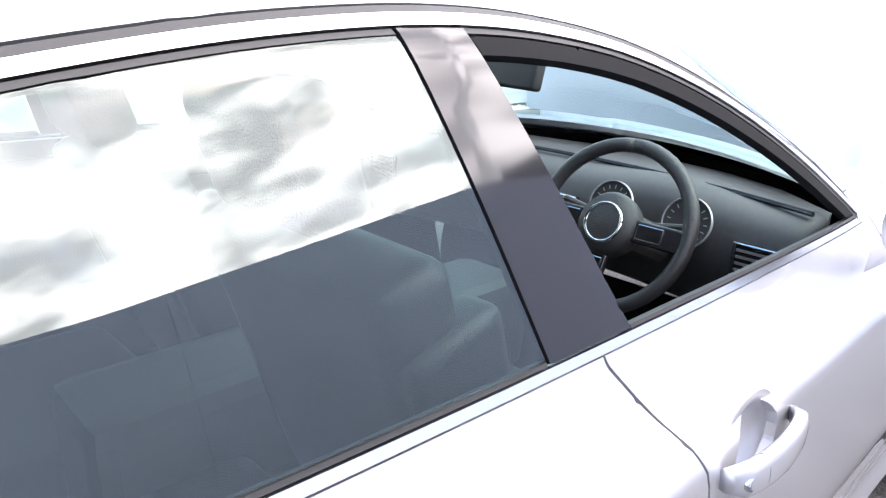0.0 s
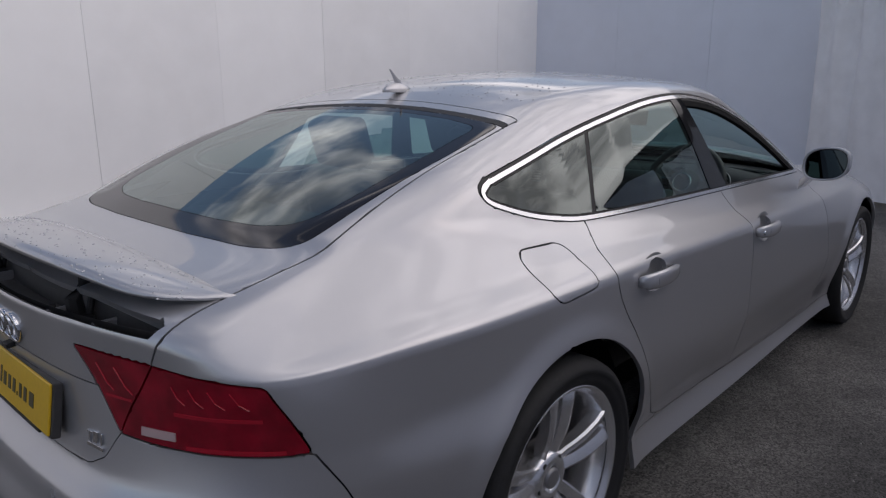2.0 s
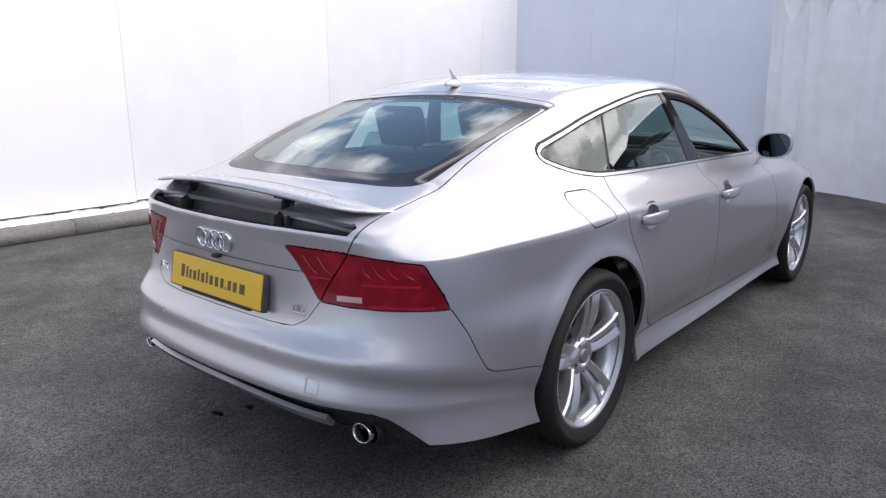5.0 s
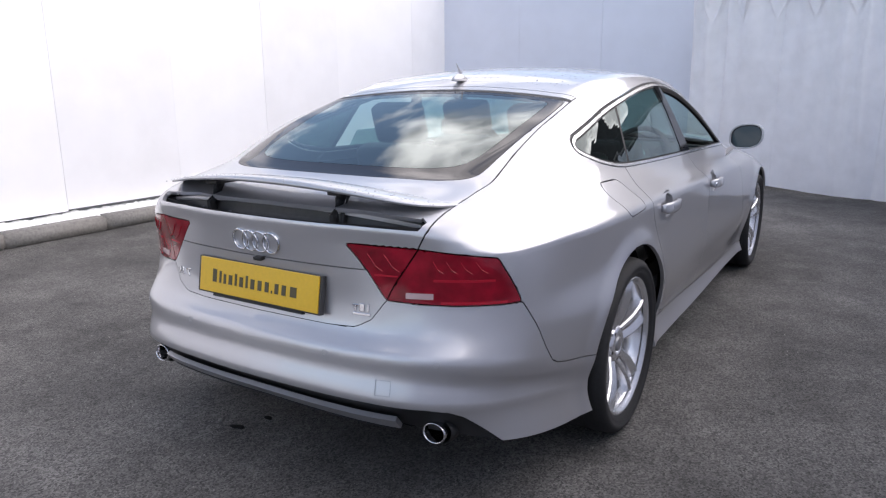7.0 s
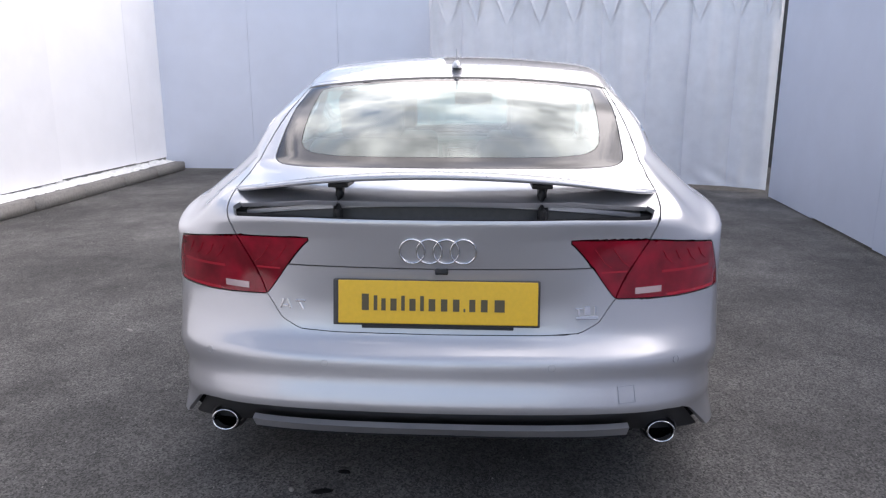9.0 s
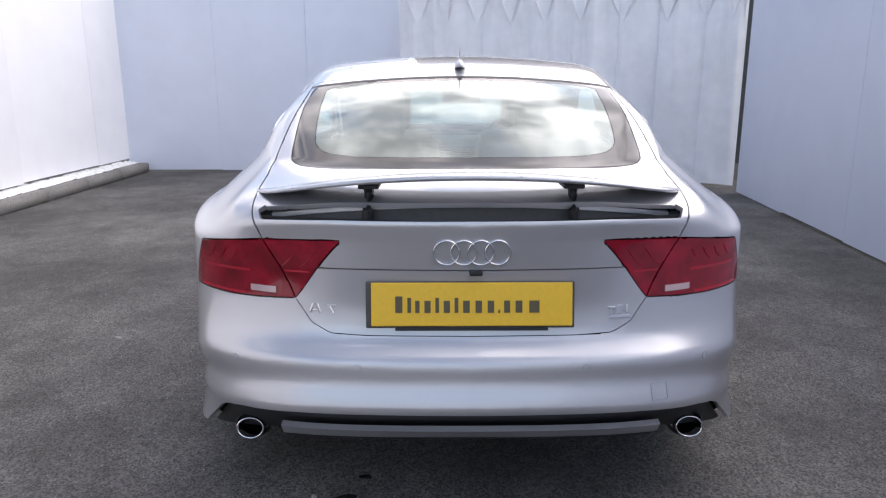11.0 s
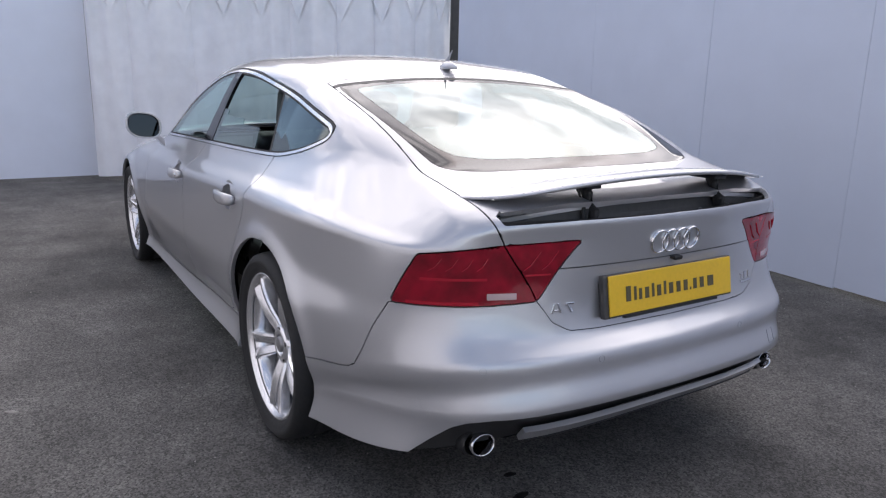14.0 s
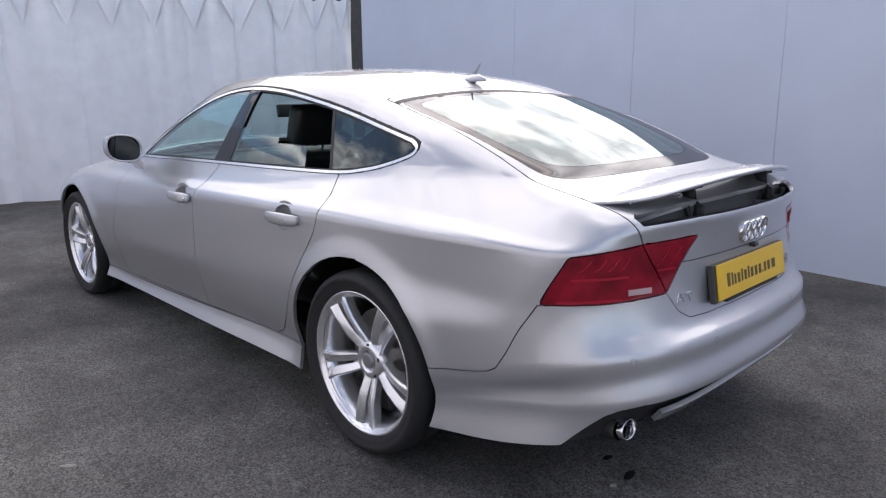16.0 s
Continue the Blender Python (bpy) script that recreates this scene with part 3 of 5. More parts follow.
def body_grid():
    """Points of the left half of the shell: rows run from the underside to the roof's middle, columns from tail to nose."""
    u = np.concatenate([np.linspace(KNOT[i], KNOT[i + 1], 21 if 2 <= i < 7 else 13)[:-1] for i in range(16)] + [[KNOT[-1]]])
    lines = []
    for n, row in enumerate(FEATURE):
        keys = sorted(row)
        xs = [KNOT[k] for k in keys]
        ys = np.array([row[k] for k in keys], float)
        lines.append(gentle(xs, ys, u) if n == 8 else np.stack([cubic(xs, ys[:, a], u) for a in range(3)], 1))
    top = lines[-1]
    xc = np.clip(top[:, 0], .19, 1.4)
    zc = np.interp(xc, [.19, .35, .6, .9, 1.2, 1.4], [1.279, 1.336, 1.375, 1.386, 1.378, 1.358])
    centre = np.stack([xc, 0 * xc, zc], 1)
    lines.append(np.stack([top[:, 0] * .7 + xc * .3, top[:, 1] * .72, top[:, 2] + .62 * (zc - top[:, 2])], 1))
    lines.append(np.stack([top[:, 0] * .35 + xc * .65, top[:, 1] * .38, top[:, 2] + .92 * (zc - top[:, 2])], 1))
    lines.append(centre)
    v = np.concatenate([np.linspace(i, i + 1, 17 if 6 <= i < 8 else 9)[:-1] for i in range(11)] + [[11]])
    belt = int(np.argmin(abs(v - 7)))
    lines = np.array(lines)
    grid = np.zeros((len(v), len(u), 3))
    for j in range(len(u)):
        chord = np.maximum(np.linalg.norm(np.diff(lines[:, j], axis=0), axis=1), .01)
        knots = np.concatenate([[0], np.cumsum(chord)])
        grid[:, j] = gentle(knots, lines[:, j], np.interp(v, range(12), knots))
    free = np.where((v == 5) | (v == 1) | (v == 2), .25, 1.0)[1:-1, None, None]
    for _ in range(4):
        inner = (grid[:-2, 1:-1] + grid[2:, 1:-1] + grid[1:-1, :-2] + grid[1:-1, 2:]) / 4
        grid[1:-1, 1:-1] += .5 * free * (inner - grid[1:-1, 1:-1])
        for j in (0, -1):
            side = (grid[:-2, j] + grid[2:, j]) / 2
            grid[1:-1, j, ::2] += .5 * free[:, 0] * (side - grid[1:-1, j])[:, ::2]
    # the upper body, carried smoothly out of the belt line
    high = grid[belt:].copy()
    moved = onto_cabin(high)
    fade = np.clip((v[belt:] - 7) / .8, 0, 1)
    fade = (1 - fade * fade * (3 - 2 * fade))[:, None, None]
    grid[belt:] = moved + fade * (high[0] - moved[0])[None]
    # ease the turn at the belt
    ease = (np.exp(-((v - 7) / .7) ** 2)[:, None] * np.clip((u - .85) / .2, 0, 1)[None] * np.clip((4.0 - u) / .2, 0, 1)[None])[1:-1, 1:-1, None]
    for _ in range(14):
        inner = (grid[:-2, 1:-1] + grid[2:, 1:-1] + grid[1:-1, :-2] + grid[1:-1, 2:]) / 4
        grid[1:-1, 1:-1] += .6 * ease * (inner - grid[1:-1, 1:-1])
    out = np.cross(np.gradient(grid, axis=0), np.gradient(grid, axis=1))
    out /= np.maximum(np.linalg.norm(out, axis=2, keepdims=True), 1e-9)
    # shoulder crease, sharp at the tail and fading forwards
    ridge = np.exp(-np.abs(v - 5) / .4)[:, None] * np.interp(u, [.8, .9, 2.5, 3.5], [0, .0055, .0045, 0])[None]
    grid += out * ridge[..., None]
    # edge of the bumper's shelf, and the hollow above its skirt
    round_tail = np.interp(u, [0, .95, 1.3], [1, 1, 0])[None]
    shelf_edge = .0055 * np.exp(-np.abs(v - 2.25) / .3)[:, None] * round_tail
    waist = -.008 * np.exp(-((v - 1.62) / .32) ** 2)[:, None] * round_tail
    lip = .006 * np.exp(-np.abs(v - 1) / .28)[:, None] * np.interp(u, [0, 1.1, 1.34], [1, 1, .5])[None] * (u < 1.5)[None]
    grid += out * (shelf_edge + waist + lip)[..., None]
    grid[v == 1] -= out[v == 1] * np.interp(u, [1.5, 1.7, 3.6, 3.8], [0, .003, .003, 0])[:, None]
    # lips of the wheel arches
    low = (v < 5)[:, None] & (u > .95)[None]
    for cx in (.02, 2.9):
        d = np.hypot(grid[..., 0] - cx, grid[..., 2] - .33) - .388
        grid += out * np.where(low, .012 * np.exp(-(np.maximum(d, 0) / .045) ** 2), 0)[..., None]
    grid[:, 0, 1] = grid[:, -1, 1] = 0
    grid[-1, :, 1] = 0
    return grid, u, v


def inside(px, pz, pts, grow=0.0):
    """Signed distance to a closed polygon: negative within. px, pz: arrays."""
    p = np.array(pts, float)
    q = np.roll(p, -1, axis=0)
    best, odd = np.full(px.shape, 1e9), np.zeros(px.shape, bool)
    for (ax, az), (bx, bz) in zip(p, q):
        ex, ez, wx, wz = bx - ax, bz - az, px - ax, pz - az
        t = np.clip((wx * ex + wz * ez) / max(ex * ex + ez * ez, 1e-12), 0, 1)
        best = np.minimum(best, (wx - ex * t) ** 2 + (wz - ez * t) ** 2)
        cross = (az > pz) != (bz > pz)
        odd ^= cross & (px < ax + (pz - az) * ex / (ez if abs(ez) > 1e-9 else 1e-9))
    return np.where(odd, -1, 1) * np.sqrt(best) - grow


def rounded(pts, r, n=5):
    """The polygon with its corners turned into arcs that begin r from each corner."""
    out, p = [], [Vector(q) for q in pts]
    for i, b in enumerate(p):
        a, c = p[i - 1], p[(i + 1) % len(p)]
        k = min(r, (a - b).length * .45, (c - b).length * .45)
        s, e = b + (a - b).normalized() * k, b + (c - b).normalized() * k
        for j in range(n + 1):
            t = j / n
            out.append(tuple(s * (1 - t) ** 2 + b * 2 * t * (1 - t) + e * t * t))
    return out


def smooth_outline(pts, sharp, n=5):
    """A closed curve through the points, with one sharp corner."""
    p = [Vector(q) for q in pts[sharp:] + pts[:sharp + 1]]
    out = []
    for i in range(len(p) - 1):
        a, b, c, d = p[max(i - 1, 0)], p[i], p[i + 1], p[min(i + 2, len(p) - 1)]
        for j in range(n):
            t = j / n
            out.append(tuple(.5 * (2 * b + (c - a) * t + (2 * a - 5 * b + 4 * c - d) * t * t + (3 * b - a - 3 * c + d) * t ** 3)))
    return out


LAMP = rounded([(.338, .852), (.57, .845), (.845, .822), (.915, .682), (.7, .681), (.5, .69)], .012)
HATCH = [(-.3, .598), (.28, .598), (.38, .603), (.44, .63), (.502, .692), (.562, .84), (.578, .89), (.6, .94), (.63, .98), (.66, 1.0), (.67, 1.1), (.67, 1.4), (-.3, 1.4)]
DLO = [(-.092, 1.084), (-.08, 1.06), (-.027, 1.036), (.048, 1.012), (.135, .994), (.265, .978), (.6, .97), (1.12, .962), (1.6, .951), (2.04, .938), (1.97, .985), (1.81, 1.075), (1.64, 1.156), (1.47, 1.222), (1.31, 1.267), (1.15, 1.291), (1.0, 1.298), (.85, 1.291), (.7, 1.274), (.5, 1.241), (.3, 1.198), (.11, 1.154), (-.025, 1.122), (-.074, 1.106)]
FLAP = rounded([(-.087, .955), (.108, .95), (.14, .844), (-.06, .832)], .045)
BUMPER = [(-.82, .74), (-.735, .685), (-.703, .681), (-.655, .6), (-.618, .52), (-.59, .472), (-.56, .455), (-.52, .446), (-.2, .40), (-.2, -1), (-3, -1), (-3, .76)]
REAR_DOOR = [(.258, 1.0), (.25, .96), (.228, .915), (.217, .87), (.222, .83), (.243, .78), (.276, .73), (.322, .67), (.362, .605), (.445, .452), (.495, .375), (.55, .318), (.62, .292), (1.236, .278), (1.232, .5), (1.226, .7), (1.214, .8), (1.193, .853), (1.163, .893), (1.122, .95), (1.115, 1.0)]
FRONT_DOOR = [(1.115, 1.0), (1.122, .95), (1.163, .893), (1.193, .853), (1.214, .8), (1.226, .7), (1.232, .5), (1.236, .278), (2.2, .262), (2.26, .31), (2.28, .5), (2.2, .72), (2.11, .9), (2.08, .96), (2.08, 1.0)]
PILLAR = [(.93, 1.4), (.943, 1.288), (1.037, .962), (1.037, .9), (1.184, .9), (1.184, .962), (1.027, 1.29), (1.012, 1.4)]
BAR = [(.4, 1.4), (.402, 1.205), (.294, .972), (.294, .9), (.312, .9), (.312, .972), (.42, 1.21), (.42, 1.4)]
HANDLES = ((.438, .809), (1.345, .8))
VALANCE = [(-.3, .405), (.45, .401), (.62, .392), (.69, .381), (.735, .363), (.865, .266), (.885, .23), (.895, .1), (-.3, .1)]
SPOILER_WELL = [(-.3, .910), (.35, .908), (.553, .9), (.57, .925), (.35, .942), (-.3, .946)]


def split(bm, data, rate):
    """Cuts the mesh along the line on which rate, read from rows of (x, y, z, u, v), is zero."""
    bm.verts.index_update()
    values = rate(data)
    val = {v: float(values[v.index]) for v in bm.verts}
    crossed = [f for f in bm.faces if len(f.verts) > 3 and min(val[v] for v in f.verts) < 0 < max(val[v] for v in f.verts)]
    if crossed:
        bmesh.ops.triangulate(bm, faces=crossed)
    bm.verts.index_update()
    todo = [e for e in bm.edges if val[e.verts[0]] * val[e.verts[1]] < 0]
    if not todo:
        return
    ia, ib = (np.array([e.verts[q].index for e in todo]) for q in (0, 1))
    va, vb = (np.array([val[e.verts[q]] for e in todo]) for q in (0, 1))
    lo, hi, first = np.zeros(len(todo)), np.ones(len(todo)), va.copy()
    for k in range(5):
        t = np.clip(lo + (hi - lo) * va / (va - vb), lo + .05 * (hi - lo), hi - .05 * (hi - lo))
        f = rate(data[ia] * (1 - t)[:, None] + data[ib] * t[:, None])
        same = f * first > 0
        lo, va = np.where(same, t, lo), np.where(same, f, va)
        hi, vb = np.where(same, hi, t), np.where(same, vb, f)
    root = lo + (hi - lo) * va / np.where(va == vb, 1, va - vb)
    for e, t in zip(todo, root):
        a, b = e.verts
        if val[a] * val[b] >= 0:
            continue
        t = float(t)
        if t < .04:
            val[a] = 0.0
        elif t > .96:
            val[b] = 0.0
        else:
            _, n = bmesh.utils.edge_split(e, a, t)
            val[n] = 0.0
    for f in list(bm.faces):
        vs = list(f.verts)
        signs = [int(val[v] > 0) - int(val[v] < 0) for v in vs]
        if 1 not in signs or -1 not in signs:
            continue
        n = len(vs)
        start = next(i for i in range(n) if signs[i])
        marks, last, run = [], signs[start], []
        for k in range(start + 1, start + n + 1):
            q = k % n
            if signs[q] == 0:
                run.append(vs[q])
            else:
                if signs[q] != last and run:
                    marks.append(run[0])
                last, run = signs[q], []
        if len(marks) == 2:
            try:
                bmesh.utils.face_split(f, marks[0], marks[1])
            except ValueError:
                pass


def way_out(u, v, side):
    """The way out of the shell at u, v."""
    j, i = min(max(int(np.searchsorted(V, v)) - 1, 0), NV - 2), min(max(int(np.searchsorted(U, u)) - 1, 0), NU - 2)
    a, b = (v - V[j]) / (V[j + 1] - V[j]), (u - U[i]) / (U[i + 1] - U[i])
    n = (NORMAL[j, i] * (1 - b) + NORMAL[j, i + 1] * b) * (1 - a) + (NORMAL[j + 1, i] * (1 - b) + NORMAL[j + 1, i + 1] * b) * a
    return Vector((float(n[0]), float(n[1]) * side, float(n[2])))


def half_shell(side):
    """One half of the shell, cut along all its joints; returns {panel: bmesh}. side: 1 left, -1 right."""
    verts = GRID.reshape(-1, 3) * [1, side, 1]
    bm = bmesh.new()
    lu, lv = bm.verts.layers.float.new("u"), bm.verts.layers.float.new("v")
    made = []
    for k, p in enumerate(verts):
        w = bm.verts.new(p)
        w[lu], w[lv] = U[k % NU], V[k // NU]
        made.append(w)
    for j in range(NV - 1):
        for i in range(NU - 1):
            q = [made[j * NU + i], made[j * NU + i + 1], made[(j + 1) * NU + i + 1], made[(j + 1) * NU + i]]
            if j == NV - 2 and (q[2].co - q[3].co).length < 1e-5:
                q = q[:3]
            bm.faces.new(q[::-1] if side > 0 else q)

    def read():
        n = len(bm.verts)
        d = np.zeros((n, 5))
        for k, w in enumerate(bm.verts):
            d[k] = (*w.co, w[lu], w[lv])
        return d

    def measure_faces(d, kinds):
        x, y, z, u, v = d.T
        y = abs(y)
        flank = u > .95
        tail = u < 1.0
        far = np.full(x.shape, 1.0)
        out = {}
        for k in kinds:
            if k == "arch_r":
                out[k] = np.where(flank & (v < 6), np.hypot(x - .02, z - .33) - .388, far)
            elif k == "arch_f":
                out[k] = np.where(flank & (v < 6), np.hypot(x - 2.9, z - .33) - .388, far)
            elif k == "lamp":
                out[k] = np.where(tail & (v < 6.4), inside(u, z, LAMP), far)
            elif k == "hatch":
                edge = np.interp(x, [HATCH_X, .14], [HATCH_Y, .592])
                out[k] = np.where(v < 7, np.where(tail, inside(u, z, HATCH), far), np.maximum(y - edge, x - (.238 - .12 * y * y)))
            elif k == "rear_glass":
                out[k] = np.where((v > 6.6) & (x < .4), inside(y, x, GLASS_R), far)
            elif k == "frit":
                out[k] = np.where((v > 6.6) & (x < .4), inside(y, x, GLASS_IN), far)
            elif k == "top_gap":
                line = x + .12 * y * y
                out[k] = np.where(v > 7, np.maximum(np.abs(line - .184) - .0125, y - .59), far)
            elif k == "well":
                out[k] = np.where((u < .8) & (v > 5.5) & (v < 7.2), inside(u, z, SPOILER_WELL), far)
            elif k in ("dlo", "trim", "seal", "gasket", "frame"):
                sunk = .012 if k == "frame" else 0
                over = np.clip((z - np.interp(x, [-.12, .26, 2.0], [1.06, .978, .94])) / .05, 0, 1)
                out[k] = np.where((u > .6) & (v > 6.2) & (v < 9) & (u < 4.3), inside(x + sunk, z + 1.4 * sunk, DLO) + {"gasket": .004 - .0115 * over, "dlo": 0, "trim": .0115, "seal": .0175, "frame": .021}[k], far)
            elif k == "pillar":
                out[k] = np.where((u > .9) & (v > 6.2), inside(x, z, PILLAR), far)
            elif k == "bar":
                out[k] = np.where((u > .9) & (v > 6.2), inside(x, z, BAR), far)
            elif k == "bumper":
                out[k] = np.where(v < 5.2, inside(x, z, BUMPER), far)
            elif k == "valance":
                out[k] = np.where(u < 1.0, inside(u, z, VALANCE), far)
            elif k == "cups":
                out[k] = np.where(flank & (v < 7), np.minimum(*[np.hypot((x - a) / 1.12, (z - b) / .86) - .055 for a, b in HANDLES]), far)
            elif k == "ledge":
                out[k] = np.where(tail & (v < 5.4), np.maximum(z - .775, 0) - np.maximum(.775 - z, 0), far)
            elif k == "skirt":
                out[k] = np.where(flank & (v < 3) & (x > .2) & (x < 2.7), (v - 1.0) * .1, far)
            elif k == "rear_door":
                out[k] = np.where(flank & (v < 7.6), inside(x, z, REAR_DOOR), far)
            elif k == "front_door":
                out[k] = np.where(flank & (v < 7.6), inside(x, z, FRONT_DOOR), far)
            elif k == "flap":
                out[k] = np.where(flank & (v < 7), inside(x, z, FLAP), far)
            elif k == "screen":
                out[k] = np.where(u > 3.9, np.maximum(np.maximum(4.02 - u, (7.06 - v) * .5), 1.42 - .1 * y * y - x), far)
            elif k == "bonnet":
                out[k] = np.where(u > 3.7, np.maximum((6.45 - v) * .2, (v - 7.0) * .2), far)
        return out

    cuts = ["arch_r", "arch_f", "hatch", "lamp", "bumper", "valance", "skirt", "well", "rear_glass", "frit", "top_gap", "gasket", "dlo", "trim", "seal", "pillar", "bar", "rear_door", "front_door", "screen", "bonnet", "cups", "ledge"]
    if side < 0:
        cuts += ["flap", "frame"]
    for k in cuts:
        split(bm, read(), lambda d: measure_faces(d, [k])[k])
    bm.verts.index_update()
    d = read()
    mid = np.array([d[[w.index for w in f.verts]].mean(0) for f in bm.faces])
    m = {k: w < 0 for k, w in measure_faces(mid, cuts).items()}
    u, v = mid[:, 3], mid[:, 4]
    name = np.full(len(mid), "body_shell", dtype=object)
    name[(mid[:, 0] > 1.9) & (v < 7)] = "fender_front"
    name[m["bonnet"]] = "bonnet"
    name[m["bumper"]] = "rear_bumper"
    name[(mid[:, 0] > 3.3) & (v < 5.6)] = "front_bumper"
    name[m["front_door"]] = "front_door"
    name[m["rear_door"]] = "rear_door"
    name[m["skirt"]] = "side_skirt"
    name[m["hatch"]] = "tailgate"
    name[m["lamp"] & m["hatch"]] = "lamp_inner"
    name[m["lamp"] & ~m["hatch"]] = "lamp_outer"
    name[m["valance"] & m["bumper"]] = "valance"
    name[m["hatch"] & m["ledge"] & ~m["lamp"]] = "tailgate_skin"
    name[m["well"] | m["cups"]] = "none"
    name[m["rear_glass"]] = "glass_border"
    name[m["frit"]] = "rear_glass"
    name[m["screen"]] = "windscreen"
    if side < 0:
        name[m["flap"]] = "fuel_flap"
    name[m["top_gap"]] = "top_gap"
    name[m["gasket"]] = "window_gasket"
    name[m["dlo"]] = "window_trim"
    name[m["trim"]] = "window_seal"
    x = mid[:, 0]
    pane = np.where(x > np.interp(mid[:, 2], [.95, 1.29], [1.11, .985]), "front_pane", np.where(x > np.interp(mid[:, 2], [.97, 1.21], [.303, .411]), "rear_pane", "quarter_pane"))
    name[m["seal"]] = pane[m["seal"]]
    if side < 0:
        name[m["seal"] & ~m["frame"] & (pane == "front_pane")] = "window_frame"
    if side > 0:
        low = np.interp(x, [.48, 1.05], [1.058, 1.127])
        name[m["seal"] & (pane == "rear_pane") & ((mid[:, 2] > low) | (x < .475))] = "none"
    name[m["trim"] & m["bar"]] = "window_seal"
    name[m["trim"] & m["pillar"]] = "pillar_cover"
    name[m["arch_r"] | m["arch_f"]] = "none"
    name[(v < 1.0) & (mid[:, 2] < .17) & (mid[:, 0] > 3)] = "none"
    out = {}
    order = {f: name[i] for i, f in enumerate(bm.faces)}
    for k in sorted(set(name) - {"none"}):
        piece = bmesh.new()
        out_of = piece.verts.layers.float_vector.new("out")
        again = {}
        for f in bm.faces:
            if order[f] == k:
                ring = []
                for w in f.verts:
                    if w not in again:
                        again[w] = piece.verts.new(w.co)
                        again[w][out_of] = way_out(w[lu], w[lv], side)
                    ring.append(again[w])
                piece.faces.new(ring)
        out[k] = piece
    bm.free()
    return out


def merge(a, b):
    """Both halves of a panel as one mesh, welded along the middle."""
    me = bpy.data.meshes.new("tmp")
    b.to_mesh(me)
    b.free()
    a.from_mesh(me)
    bpy.data.meshes.remove(me)
    bmesh.ops.remove_doubles(a, verts=[v for v in a.verts if abs(v.co.y) < .002], dist=.004)
    return a


def rim(bm, gap=.0022, deep=.012, lift=0.0):
    """Draws a panel's edge in by half a joint and folds it inwards."""
    bmesh.ops.remove_doubles(bm, verts=bm.verts[:], dist=gap * 1.8)
    bmesh.ops.dissolve_degenerate(bm, edges=bm.edges[:], dist=gap * .6)
    out_of = bm.verts.layers.float_vector["out"]
    normal = {v: v[out_of].normalized() for v in bm.verts}
    edges = [e for e in bm.edges if e.is_boundary and not all(abs(v.co.y) < .001 for v in e.verts)]
    pull = {}
    for e in edges:
        f = e.link_faces[0]
        way = f.calc_center_median() - (e.verts[0].co + e.verts[1].co) / 2
        line = (e.verts[1].co - e.verts[0].co).normalized()
        way = (way - line * way.dot(line))
        if way.length > 1e-6:
            for v in e.verts:
                pull.setdefault(v, []).append(way.normalized())
    for v, ways in pull.items():
        w = sum(ways, Vector())
        if w.length > 1e-6:
            v.co += w.normalized() * gap
    if lift:
        for v in bm.verts:
            v.co += normal[v] * lift
    got = bmesh.ops.extrude_edge_only(bm, edges=edges)["geom"]
    inner = [g for g in got if isinstance(g, bmesh.types.BMVert)]
    for g in got:
        if isinstance(g, bmesh.types.BMFace):
            g.material_index = 1
    old = {}
    for v in inner:
        for e in v.link_edges:
            o = e.other_vert(v)
            if o in normal:
                old[v] = normal[o]
    for v in inner:
        v.co -= old.get(v, Vector((0, 0, 1))) * deep
    for e in edges:
        e.smooth = False
    return bm


def panel(name, bm, mat, label=""):
    """A panel of the car, shaded by the surface it was cut from; its folded edge keeps its own shading."""
    me = bm_done(bm, name, mat, True)
    out_of = np.zeros(len(me.vertices) * 3, np.float32)
    me.attributes["out"].data.foreach_get("vector", out_of)
    out_of = out_of.reshape(-1, 3)
    shade = np.zeros((len(me.loops), 3), np.float32)
    for p in me.polygons:
        for k in p.loop_indices:
            n = out_of[me.loops[k].vertex_index]
            shade[k] = p.normal if p.material_index else n
            if not p.material_index and n @ np.array(p.normal) < .5:
                shade[k] = p.normal
    size = np.linalg.norm(shade, axis=1, keepdims=True)
    for p in me.polygons:
        p.material_index = 0
    me.normals_split_custom_set((shade / np.maximum(size, 1e-6)).tolist())
    return part(name, me, None, car, label)


DLO = smooth_outline(DLO, 9)
GLASS_R = rounded([(-.4, -.605), (.2, -.603), (.4, -.59), (.455, -.579), (.515, -.555), (.548, -.515), (.556, -.46), (.56, -.4), (.568, -.3), (.58, -.1), (.577, .13), (.4, .153), (.2, .167), (-.4, .172)], .03)
GLASS_IN = rounded([(-.4, -.535), (.2, -.53), (.36, -.515), (.45, -.48), (.488, -.42), (.505, -.3), (.52, -.1), (.525, .1), (.4, .125), (.2, .14), (-.4, .145)], .04)
GRID, U, V = body_grid()
NV, NU = GRID.shape[:2]
NORMAL = np.cross(np.gradient(GRID, axis=0), np.gradient(GRID, axis=1))
NORMAL /= np.maximum(np.linalg.norm(NORMAL, axis=2, keepdims=True), 1e-9)
NORMAL[V > 7.02] = cabin_way_out(GRID[V > 7.02])
BELT = int(np.argmin(abs(V - 7)))
HATCH_X, HATCH_Y = (float(np.interp(.66, U, GRID[BELT, :, a])) for a in (0, 1))
car = new("car")
tagged(car, "silver five-door fastback car with raised rear spoiler parked on asphalt", "car")
halves = {1: half_shell(1), -1: half_shell(-1)}
